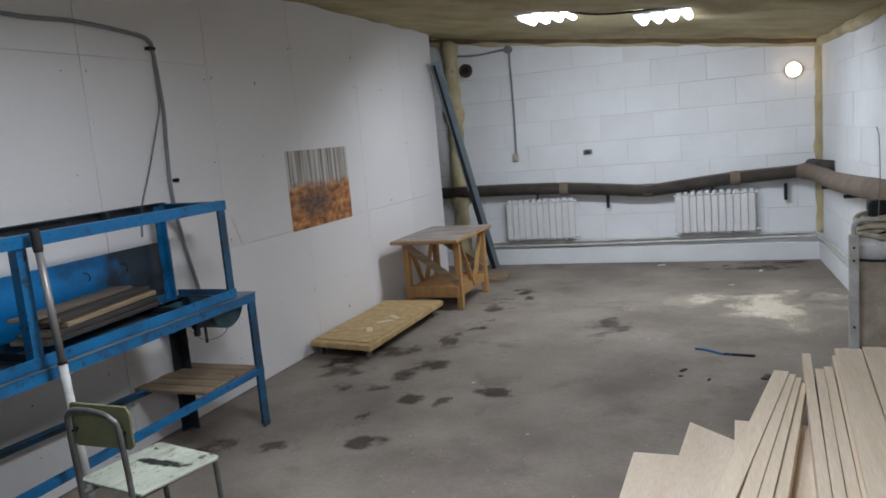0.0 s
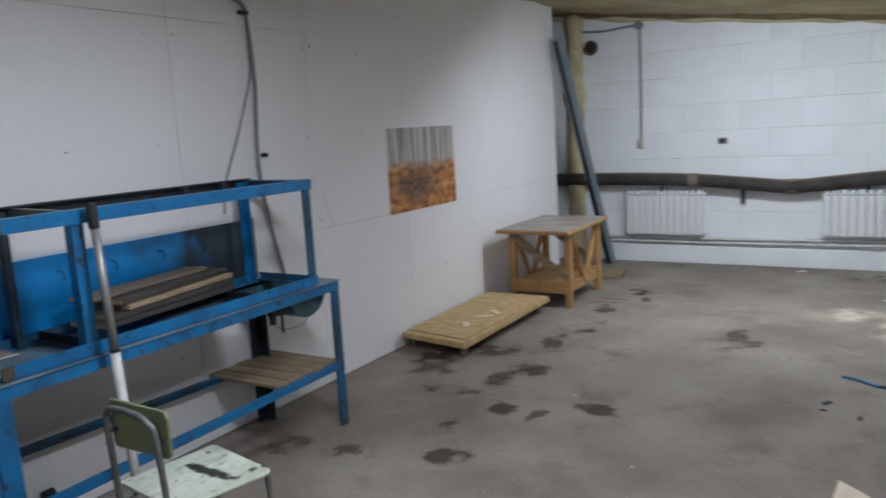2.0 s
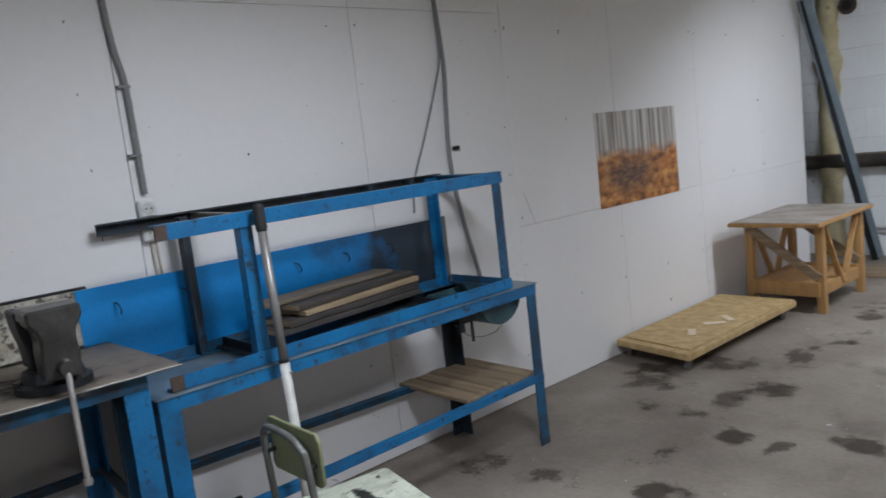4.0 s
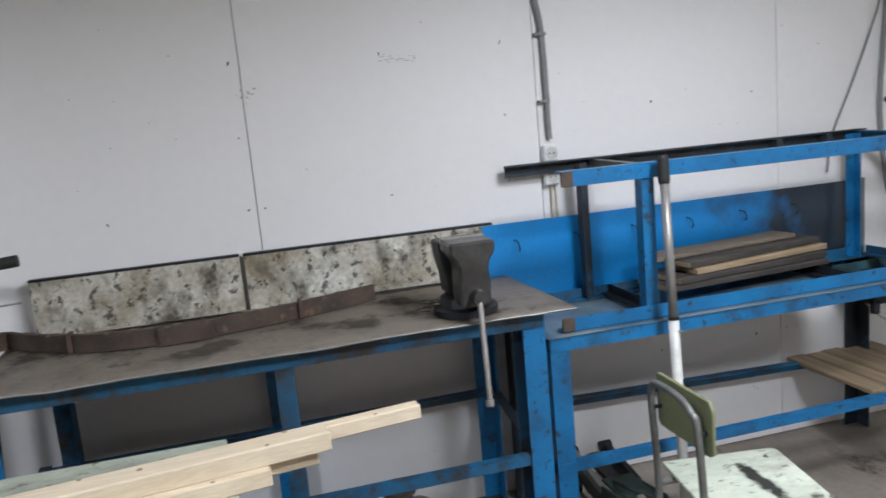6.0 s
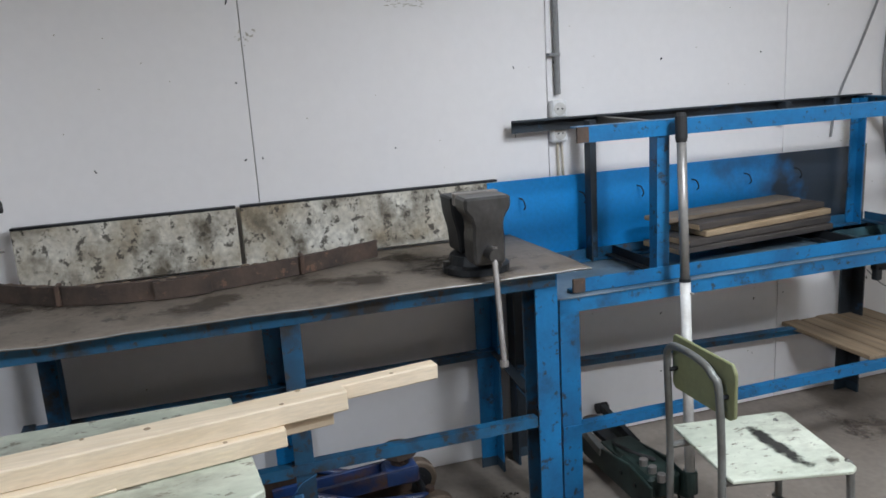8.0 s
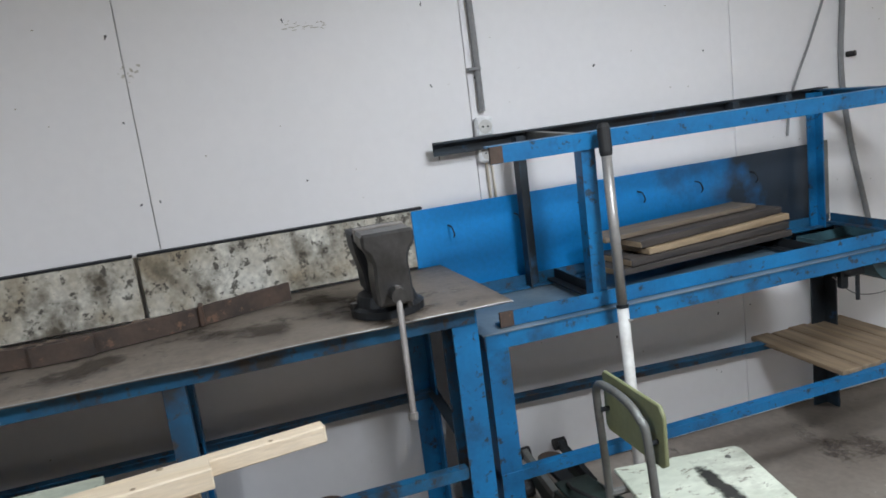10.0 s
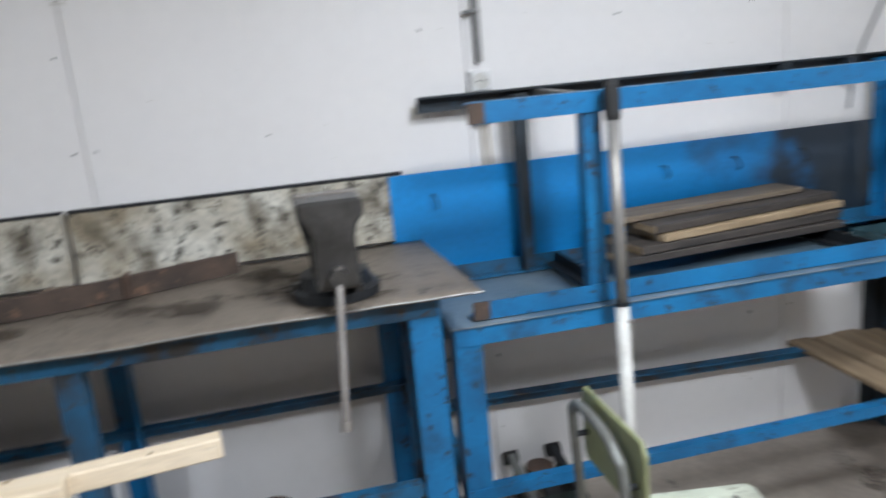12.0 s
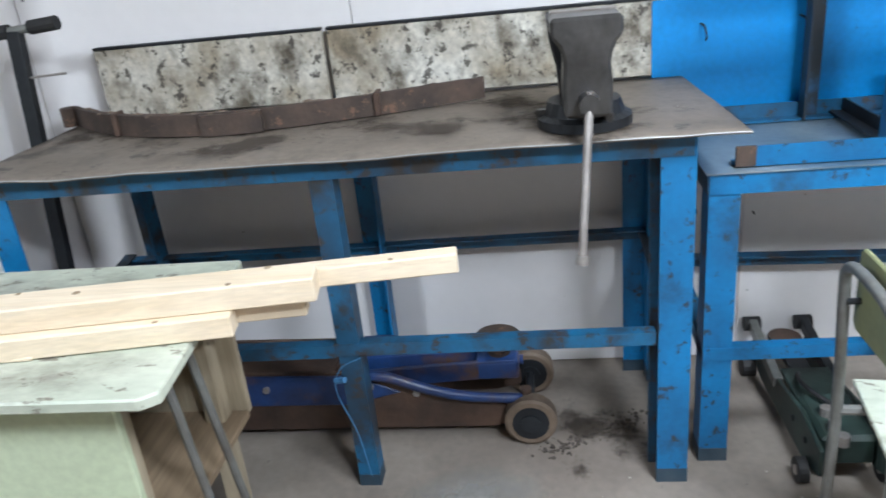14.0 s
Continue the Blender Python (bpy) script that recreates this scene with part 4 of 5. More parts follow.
bmesh.ops.translate(sheet, verts=[v for v in low["geom"] if isinstance(v, bmesh.types.BMVert)], vec=(0, 0, -0.004))
bmesh.ops.recalc_face_normals(sheet, faces=sheet.faces[:])
part("top_sheet", sheet, M_STEELTOP, b2, "greasy buckled steel sheet", True)
part("sheet_edge", rod(edge_pts, 0.0022, None, 5), M_EDGE, b2, "bright worn edge of the sheet")
for k, (y0, y1, z1, tl) in enumerate(((-3.69, -2.955, 1.205, 0.0), (-2.94, -1.94, 1.205, 0.0))):
    sb = thing("splash_board", "grimy white splash board with grease spots behind the bench", "board", (0.04, (y0 + y1) / 2, ZS), "splash boards")
    part("board", box(0.02, 0.044, y0, y1, ZS + 0.012, z1, 0.003), M_SPLASH, sb)
    part("top_strip", box(0.018, 0.047, y0, y1, z1 + 0.0005, z1 + 0.009, 0.002), M_DARKSTEEL, sb, "dark metal edge strip")

# vise
vi = thing("bench_vise", "heavy worn cast-iron bench vise bolted to the bench", "vise", (0.5, -2.215, ZS))
Z = ZS + 0.008
part("swivel_base", rod([(0.53, -2.215, Z), (0.53, -2.215, Z + 0.022), (0.53, -2.215, Z + 0.03), (0.53, -2.215, Z + 0.06)], 0.1, None, 24, [0.112, 0.112, 0.095, 0.085]), M_DARKSTEEL, vi)
for a in (0.5, 2.6, 4.7):
    part("bolt", rod([(0.53 + 0.1 * math.cos(a), -2.215 + 0.1 * math.sin(a), Z + 0.02), (0.53 + 0.1 * math.cos(a), -2.215 + 0.1 * math.sin(a), Z + 0.04)], 0.013, None, 6), M_CAST, vi)
rear = [(-0.055, Z + 0.06), (0.055, Z + 0.06), (0.06, Z + 0.13), (0.075, Z + 0.19), (0.08, Z + 0.25), (-0.08, Z + 0.25), (-0.075, Z + 0.19), (-0.06, Z + 0.13)]
part("fixed_jaw", prism([(-2.215 + a, b) for a, b in rear], "x", 0.42, 0.54, 0.006), M_DARKSTEEL, vi)
part("slide", box(0.4, 0.66, -2.255, -2.175, Z + 0.06, Z + 0.14, 0.008), M_CAST, vi)
frontj = [(-0.052, Z + 0.045), (0.052, Z + 0.045), (0.054, Z + 0.12), (0.05, Z + 0.17), (0.058, Z + 0.2), (0.077, Z + 0.222), (0.077, Z + 0.262), (-0.077, Z + 0.262), (-0.077, Z + 0.222), (-0.058, Z + 0.2), (-0.05, Z + 0.17), (-0.054, Z + 0.12)]
part("moving_jaw", prism([(-2.215 + a, b) for a, b in frontj], "x", 0.575, 0.675, 0.008), M_CAST, vi)
for x, s in ((0.545, 1), (0.566, 1)):
    part("jaw_plate", box(x - 0.006, x + 0.008, -2.289, -2.141, Z + 0.225, Z + 0.2655, 0.002), M_CHROME, vi)
part("screw_head", rod([(0.67, -2.215, Z + 0.085), (0.725, -2.215, Z + 0.085)], 0.022, None, 16), M_CAST, vi)
part("handle", rod([(0.708, -2.2135, Z + 0.11), (0.712, -2.216, Z + 0.08), (0.84, -2.248, 0.768)], 0.0095, None, 10), M_BARESTEEL, vi, "long bare steel handle bar")
part("handle_knob", rod([(0.838, -2.2475, 0.776), (0.842, -2.249, 0.757)], 0.0135, None, 12), M_CHROME, vi)

# leaf spring
ls = thing("leaf_spring", "rusty brown leaf spring lying along the bench", "leaf spring", (0.25, -3.2, ZS))
arc = curve_through([(0.1, -3.78, 0), (0.25, -3.6, 0), (0.35, -3.4, 0), (0.375, -3.18, 0), (0.34, -2.95, 0), (0.26, -2.7, 0), (0.16, -2.47, 0)], 8)


def leaf(i0, i1, shift, h, name, mm):
    bm = bmesh.new()
    pts = arc[i0:i1]
    rings = []
    for i, p in enumerate(pts):
        d = (pts[min(i + 1, len(pts) - 1)] - pts[max(i - 1, 0)]).normalized()
        s = Vector((-d.y, d.x, 0))
        if s.x > 0:
            s = -s
        q = p + s * shift
        z0 = Z + 0.002
        wob = 0.003 * noise.noise(Vector((i * 0.5, shift * 50, 0)))
        rings.append([bm.verts.new((q.x, q.y, z0)), bm.verts.new((q.x + s.x * 0.016, q.y + s.y * 0.016, z0)), bm.verts.new((q.x + s.x * 0.016, q.y + s.y * 0.016, z0 + h + wob)), bm.verts.new((q.x, q.y, z0 + h + wob))])
    for a, b in zip(rings, rings[1:]):
        for j in range(4):
            bm.faces.new((a[j], a[(j + 1) % 4], b[(j + 1) % 4], b[j]))
    bm.faces.new(rings[0]); bm.faces.new(rings[-1])
    bmesh.ops.recalc_face_normals(bm, faces=bm.faces[:])
    part(name, bm, mm, ls)


leaf(0, len(arc), 0.0, 0.06, "leaf", M_RUST)
leaf(3, 43, 0.017, 0.056, "leaf", M_JACKBROWN)
leaf(7, 38, 0.034, 0.052, "leaf", M_RUST)
leaf(12, 33, 0.051, 0.05, "leaf", M_JACKBROWN)
leaf(22, 29, -0.017, 0.058, "leaf", M_RUST)
clump_rnd = random.Random(11)
for k in range(16):
    q = arc[clump_rnd.randrange(4, 44)]
    d = clump_rnd.uniform(0.0, 0.04)
    r = clump_rnd.uniform(0.005, 0.012)
    one = bmesh.new()
    bmesh.ops.create_icosphere(one, subdivisions=1, radius=r, matrix=Matrix.Translation((q.x - d, q.y, Z + 0.06)) @ Matrix.Diagonal((1.3, 1.6, 0.6, 1)))
    part("dirt_clump", one, M_HOSEBROWN, ls, "caked dirt on the spring")
for i in (11, 38):
    p = arc[i]
    part("clip", box(p.x - 0.04, p.x + 0.016, p.y - 0.008, p.y + 0.008, Z + 0.002, Z + 0.068, 0.003), M_JACKBROWN, ls)
part("eye", rod([(0.1, -3.79, Z + 0.002), (0.1, -3.79, Z + 0.06)], 0.026, None, 14), M_RUST, ls)

# ---- blue trolley jack below the second bench ----
bj = thing("trolley_jack", "oily navy-blue trolley jack with a tall T-handle", "trolley jack", (0.33, -2.9, 0))
for x in (0.4, 0.2):
    part("side_plate", prism([(-3.55, 0.035), (-2.5, 0.03), (-2.42, 0.05), (-2.42, 0.1), (-2.6, 0.145), (-2.78, 0.2), (-2.9, 0.238), (-3.5, 0.25)], "x", x, x + 0.014, 0.003), M_JACKBROWN, bj)
    part("side_cover", prism([(-3.5, 0.13), (-2.95, 0.125), (-2.78, 0.165), (-2.92, 0.228), (-3.5, 0.24)], "x", x - 0.004 if x < 0.3 else x + 0.012, x + 0.004 if x < 0.3 else x + 0.02, 0.002), M_JACKBLUE, bj)
part("tie_plate", box(0.21, 0.405, -3.5, -3.0, 0.195, 0.208, 0.003), M_JACKBROWN, bj)
for x in (0.445, 0.175):
    wheel = part("front_wheel", rod([(x - 0.025, -2.39, 0.078), (x - 0.02, -2.39, 0.078), (x + 0.02, -2.39, 0.078), (x + 0.025, -2.39, 0.078)], 0.07, None, 26, [0.07, 0.078, 0.078, 0.07]), M_HOSEBROWN, bj, "worn steel wheel")
    part("hub", rod([(x - 0.03, -2.39, 0.078), (x + 0.032, -2.39, 0.078)], 0.03, None, 14), M_DARKSTEEL, wheel)
    part("hub_ring", rod([(x + 0.02, -2.39, 0.078), (x + 0.0275, -2.39, 0.078)], 0.055, None, 18), M_DARKSTEEL, wheel)
part("axle", rod([(0.17, -2.39, 0.078), (0.45, -2.39, 0.078)], 0.014), M_DARKSTEEL, bj)
part("axle_block", rod([(0.42, -2.4, 0.09), (0.42, -2.4, 0.17)], 0.017), M_JACKBROWN, bj)
for x in (0.42, 0.2):
    part("link_arm", rod(curve_through([(x + 0.012, -2.92, 0.232), (x + 0.012, -2.82, 0.23), (x + 0.012, -2.7, 0.185), (x + 0.012, -2.58, 0.155), (x + 0.01, -2.41, 0.14)], 5), 0.016, None, 8), M_JACKBLUE, bj, "curved steel link arm", True)
for x in (0.35, 0.27):
    part("lift_arm", bar((x, -2.95, 0.17), (x, -2.43, 0.2), 0.018, 0.06), M_JACKBLUE, bj)
part("arm_bridge", box(0.26, 0.36, -2.55, -2.42, 0.16, 0.225, 0.008), M_JACKBLUE, bj)
part("saddle", rod([(0.3, -2.48, 0.225), (0.3, -2.48, 0.25), (0.3, -2.48, 0.262), (0.3, -2.48, 0.285)], 0.06, None, 20, [0.035, 0.035, 0.066, 0.07]), M_RUST, bj)
for y in (-2.87, -2.73, -3.2):
    part("bolt", rod([(0.41, y, 0.165 if y > -2.8 else 0.19), (0.43, y, 0.165 if y > -2.8 else 0.19)], 0.011, None, 8), M_CHROME, bj)
part("rear_wheel", rod([(0.4, -3.5, 0.045), (0.45, -3.5, 0.045)], 0.045, None, 18), M_DARKSTEEL, bj)
part("rear_wheel", rod([(0.16, -3.5, 0.045), (0.21, -3.5, 0.045)], 0.045, None, 18), M_DARKSTEEL, bj)
part("handle_shaft", bar((0.33, -3.84, 0.16), (0.25, -3.785, 1.3), 0.04, 0.03), M_DARKSTEEL, bj, "black square handle tube")
part("handle_socket", bar((0.335, -3.54, 0.13), (0.33, -3.85, 0.19), 0.06, 0.05), M_DARKSTEEL, bj)
part("t_bar", rod([(0.25, -3.865, 1.296), (0.25, -3.665, 1.312)], 0.013, None, 10), M_GREYTUBE, bj)
for a, b in ((-3.885, -3.8), (-3.735, -3.65)):
    part("grip", rod([(0.25, a, 1.3048 + 0.08 * (a + 3.765)), (0.25, b, 1.3048 + 0.08 * (b + 3.765))], 0.02, None, 12), M_BLACK, bj, "black rubber grip")
part("release_rod", rod([(0.26, -3.78, 1.17), (0.26, -3.66, 1.175)], 0.004, None, 6), M_CHROME, bj)
tw = thing("twine", "light blue twine tied to the bench leg", "twine", (0.65, -2.86, 0.4))
part("cord", rod(curve_through([(0.65, -2.82, 0.43), (0.655, -2.88, 0.4), (0.655, -2.9, 0.33), (0.66, -2.86, 0.2), (0.66, -2.84, 0.05)], 6), 0.0016, None, 5), M_BLUECORD, tw)
part("knot", rod([(0.648, -2.9, 0.36), (0.66, -2.87, 0.37)], 0.009, None, 7), M_BLUECORD, tw)

# ---- green trolley jack below the first bench, with its long pole ----
gj = thing("trolley_jack", "small dark green trolley jack with long pale handle pole", "trolley jack", (0.4, -1.55, 0))
for y in (-1.66, -1.5):
    part("side_plate", prism([(0.08, 0.07), (0.2, 0.03), (0.6, 0.03), (0.7, 0.06), (0.7, 0.14), (0.55, 0.16), (0.3, 0.12), (0.08, 0.11)], "y", y, y + 0.012, 0.003), M_JACKGREEN, gj)
part("pump_body", box(0.45, 0.66, -1.64, -1.5, 0.06, 0.15, 0.012), M_JACKGREEN, gj)
part("cover_plate", box(0.3, 0.52, -1.64, -1.5, 0.125, 0.135, 0.003), M_JACKGREEN, gj)
part("ram", rod([(0.25, -1.57, 0.09), (0.5, -1.57, 0.09)], 0.025), M_DARKSTEEL, gj)
part("lift_arm", bar((0.45, -1.57, 0.1), (0.12, -1.57, 0.115), 0.06, 0.022), M_DARKSTEEL, gj)
part("saddle", rod([(0.12, -1.57, 0.125), (0.12, -1.57, 0.14)], 0.05, None, 18), M_JACKBROWN, gj)
for y in (-1.68, -1.47):
    w = part("rear_wheel", rod([(0.64, y - 0.013, 0.035), (0.64, y + 0.013, 0.035)], 0.035, None, 18), M_BLACK, gj)
    part("hub", rod([(0.64, y - 0.016, 0.035), (0.64, y + 0.016, 0.035)], 0.014, None, 12), M_CHROME, w)
    part("front_wheel", rod([(0.12, y - 0.02, 0.035), (0.12, y + 0.02, 0.035)], 0.035, None, 16), M_BLACK, gj)
for y in (-1.654, -1.494):
    part("rail_arm", bar((0.34, y, 0.11), (0.05, y, 0.155), 0.026, 0.035), M_GREYTUBE if y < -1.6 else M_DARKSTEEL, gj, "bare steel rail end")
    part("roller", rod([(0.05, y - 0.025, 0.15), (0.05, y + 0.025, 0.15)], 0.024, None, 14), M_BLACK, gj)
for k in range(2):
    part("bolt", rod([(0.5 + 0.1 * k, -1.666, 0.1), (0.5 + 0.1 * k, -1.655, 0.1)], 0.009, None, 8), M_DARKSTEEL, gj)
part("fill_hose", rod(curve_through([(0.34, -1.6, 0.14), (0.42, -1.62, 0.165), (0.5, -1.6, 0.17), (0.56, -1.55, 0.16)], 5), 0.007, None, 7), M_BLACK, gj, "thin black hose")
for x in (0.56, 0.62, 0.68):
    part("valve", rod([(x, -1.6, 0.145), (x, -1.6, 0.175)], 0.016, None, 10), M_CHROME, gj)
lo, hi = Vector((0.72, -1.505, 0.1)), Vector((0.585, -1.465, 1.455))
ax = lambda t: lo + (hi - lo) * t
part("socket", rod([lo, ax(0.06)], 0.026, None, 12), M_JACKGREEN, gj)
part("white_pole", rod([ax(0.05), ax(0.57)], 0.0185, None, 14), M_WHITE_DIRTY, gj, "white painted lower pole", True)
part("band", rod([ax(0.568), ax(0.576)], 0.02, None, 14), M_DARKSTEEL, gj)
part("grey_pole", rod([ax(0.57), ax(0.93)], 0.0165, None, 14), M_GREYPOLE, gj, "grey upper pole", True)
part("grip", rod([ax(0.925), ax(0.935), ax(0.99), ax(1.0)], 0.02, None, 14, [0.018, 0.021, 0.021, 0.015]), M_BLACK, gj, "black rubber grip")
part("button", rod([ax(0.54), ax(0.54) + Vector((0.03, 0.015, 0))], 0.004, None, 6), M_CHROME, gj)
# ---- chair ----
ch = thing("chair", "small school chair with chipped mint seat and steel tube frame", "chair", (1.05, -1.52, 0))
seat = [(0.855, -1.675), (1.2, -1.725), (1.225, -1.725), (1.31, -1.385), (1.295, -1.36), (0.94, -1.29), (0.915, -1.3)]
part("seat", prism(seat, "z", 0.447, 0.46, 0.003), M_MINT, ch, "chipped mint-green plywood seat")
tagged(part("worn_strip", patch(1.085, -1.475, 0.25, 0.036, 0.0006, 5.5, 0.55, 0.005, 1.1, 0.4595, 16.0), M_SCORCH, ch, "black worn streak across the seat"), kind="stuff")
tagged(part("grease_spot", patch(1.24, -1.4, 0.03, 0.03, 0.0006, 8.5, 0.5, 0.006, 0.9, 0.4595, 16.0), M_OIL, ch, "dark grease spot on the seat"), kind="stuff")
R = 0.0115
loop = curve_through([(0.93, -1.735, 0.0), (0.935, -1.735, 0.42), (0.94, -1.75, 0.71), (0.955, -1.755, 0.77), (1.0, -1.755, 0.79), (1.11, -1.755, 0.785), (1.168, -1.755, 0.76), (1.19, -1.75, 0.71), (1.192, -1.735, 0.42), (1.195, -1.735, 0.0)], 6)
part("back_frame", rod(loop, R, None, 10), M_GREYTUBE, ch, "bent steel tube back frame", True)
rest = [(0.925, 0.645), (0.94, 0.63), (1.2, 0.63), (1.222, 0.645), (1.222, 0.775), (1.205, 0.8), (0.935, 0.805), (0.925, 0.795)]
part("backrest", prism(rest, "y", -1.722, -1.711, 0.003), M_OLIVE, ch, "olive plywood backrest")
for x in (0.95, 1.19):
    part("spacer", rod([(x, -1.748, 0.7), (x, -1.722, 0.7)], 0.007, None, 8), M_DARKSTEEL, ch)
for x, xf in ((0.935, 0.965), (1.19, 1.26)):
    part("seat_rail", rod([(x, -1.735, 0.436), (xf, -1.36, 0.436)], R, None, 8), M_GREYTUBE, ch)
    part("leg", rod(curve_through([(xf, -1.38, 0.436), (xf, -1.345, 0.42), (xf + 0.005, -1.335, 0.0)], 5), R, None, 8), M_GREYTUBE, ch)
part("cross_bar", rod([(0.93, -1.5, 0.436), (1.235, -1.5, 0.436)], R * 0.9, None, 8), M_GREYTUBE, ch)
part("cross_bar", rod([(0.95, -1.34, 0.18), (1.26, -1.34, 0.18)], R * 0.9, None, 8), M_GREYTUBE, ch)

# ---- mint green table with timbers ----
gt = thing("old_table", "old mint-green painted wooden table with an open end", "table", (1.0, -3.6, 0))
part("tabletop", prism([(0.745, -4.5), (1.33, -4.5), (1.328, -3.02), (1.305, -2.99), (0.745, -3.045)], "z", 0.745, 0.77, 0.004), M_MINT, gt, "chipped mint-green tabletop")
part("front_panel", box(1.235, 1.255, -4.45, -3.12, 0.12, 0.744, 0.003), M_MINT_CLEAN, gt, "smooth mint-green front panel")
part("back_panel", box(0.75, 0.768, -4.45, -3.1, 0.35, 0.744, 0.003), M_GREYWOOD, gt)
part("inner_shelf", box(0.77, 1.234, -4.4, -3.1, 0.34, 0.36, 0.003), M_OLDWOOD, gt)
part("end_board", prism([(0.8, 0.6), (1.0, 0.74), (0.78, 0.742)], "y", -3.12, -3.1, 0.002), M_GREYWOOD, gt)
part("corner_block", box(1.19, 1.234, -3.19, -3.12, 0.05, 0.34, 0.003), M_GREYWOOD, gt)
for x, y in ((1.2, -3.17), (0.8, -3.17), (1.2, -4.38), (0.8, -4.38)):
    part("leg", box(x - 0.025, x + 0.025, y - 0.025, y + 0.025, 0, 0.744, 0.004), M_GREYWOOD, gt)
part("peg", rod([(1.225, -3.11, 0.725), (1.265, -3.085, 0.725)], 0.011, None, 10), M_HOSE, gt)
for a, b in (((1.17, -3.06, 0.735), (1.12, -3.03, 0.0)), ((1.09, -3.045, 0.735), (1.02, -3.0, 0.0))):
    part("steel_rod", rod([a, b], 0.0095, None, 8), M_GREYTUBE, gt, "bare steel rod strut")
TIMBERS = [(1.105, -2.925, 0.05, 1.4, 0.772, 0.818, 8.5), (1.032, -2.8, 0.045, 1.4, 0.772, 0.816, 8.0), (1.056, -2.766, 0.062, 1.6, 0.8185, 0.869, 8.0), (0.966, -2.5, 0.043, 1.3, 0.8185, 0.86, 8.0)]
for ex, ey, w, length, z0, z1, tn in TIMBERS:
    dx, dy = math.sin(radians(tn)), -math.cos(radians(tn))
    cx, cy = ex + dx * length / 2, ey + dy * length / 2
    tm = thing("timber", "fresh pine batten with square ends laid on the table", "timber", (cx, cy, z0), "pine battens on the table")
    part("batten", box(cx - w / 2, cx + w / 2, cy - length / 2, cy + length / 2, z0, z1, 0.003, turn=tn), M_PINE, tm)
    for k in range(5):
        kx, ky = cx + dx * (k * 0.27 - 0.56) * length / 1.4 + 0.3 * w * (-1) ** k, cy + dy * (k * 0.27 - 0.56) * length / 1.4
        part("knot", rod([(kx, ky, z1 - 0.004), (kx, ky, z1 + 0.0004)], 0.006 + 0.002 * (k % 3), None, 9), M_SAWNPLANK, tm, "brown knot")
ch2 = thing("wood_offcut", "thin pale wood strip lying on the tabletop", "offcut", (1.2, -3.4, 0.77))
part("strip", box(1.17, 1.2, -3.6, -3.3, 0.771, 0.779, 0.002, turn=4), M_PINE, ch2)

# ---- low cart and wooden table ----
ct = thing("platform_cart", "low chipboard platform cart on four grey casters", "cart", (0.31, 2.05, 0))
deck = [(0.03, 1.37), (0.635, 1.27), (0.64, 2.8), (0.03, 2.8)]
part("deck", prism(deck, "z", 0.085, 0.13, 0.004), M_OSB, ct)
part("top_sheet", prism([(0.05, 1.43), (0.6, 1.34), (0.63, 2.78), (0.04, 2.78)], "z", 0.1302, 0.142, 0.002), M_OSB, ct)
for x, y in ((0.09, 1.45), (0.57, 1.36), (0.57, 2.7), (0.09, 2.7)):
    cs = part("caster", rod([(x - 0.012, y, 0.032), (x + 0.012, y, 0.032)], 0.032, None, 16), M_GREYTUBE, ct)
    part("fork", bar((x, y, 0.03), (x, y + 0.015, 0.085), 0.034, 0.02), M_DARKSTEEL, cs)
for x, y, tn in ((0.42, 1.68, 30), (0.44, 1.95, -50), (0.46, 2.1, 50)):
    of = thing("wood_offcut", "small thin wood offcut lying on the cart", "offcut", (x, y, 0.14), "offcuts on the cart")
    part("piece", box(x - 0.025, x + 0.025, y - 0.075, y + 0.075, 0.1425, 0.15, 0.002, turn=tn), M_PINE, of)

tb = thing("wooden_table", "rough varnished wooden work table with diagonal braces", "table", (0.5, 3.4, 0))
TZ = 0.72
part("tabletop", box(0.14, 0.84, 2.78, 3.86, TZ - 0.035, TZ - 0.006, 0.004), M_TABLEWOOD, tb)
part("top_sheet", box(0.15, 0.83, 2.79, 3.85, TZ - 0.0055, TZ, 0.002), M_TABLETOP, tb, "scuffed grey sheet on the tabletop")
LX, LY = (0.22, 0.76), (2.98, 3.74)
for x in LX:
    for y in LY:
        part("leg", box(x - 0.03, x + 0.03, y - 0.03, y + 0.03, 0, TZ - 0.036, 0.004), M_TABLEWOOD, tb)
for y in LY:
    part("end_rail", box(LX[0], LX[1], y - 0.05, y - 0.031, 0.13, 0.24, 0.003), M_TABLEWOOD, tb)
    part("brace", bar((LX[0], y - 0.035, 0.66), (LX[1], y - 0.035, 0.27), 0.02, 0.07), M_OLDWOOD, tb)
for x in LX:
    part("side_rail", box(x - 0.01, x + 0.01, LY[0] + 0.031, LY[1] - 0.051, 0.13, 0.22, 0.003), M_TABLEWOOD, tb)
    part("side_brace", bar((x, 3.05, 0.66), (x, 3.36, 0.16), 0.02, 0.045, up=(1, 0, 0)), M_TABLEWOOD, tb)
    part("side_brace", bar((x, 3.68, 0.66), (x, 3.4, 0.16), 0.02, 0.045, up=(1, 0, 0)), M_TABLEWOOD, tb)
part("lower_shelf", box(LX[0], LX[1], 3.01, 3.7, 0.2, 0.215, 0.003), M_TABLEWOOD, tb)

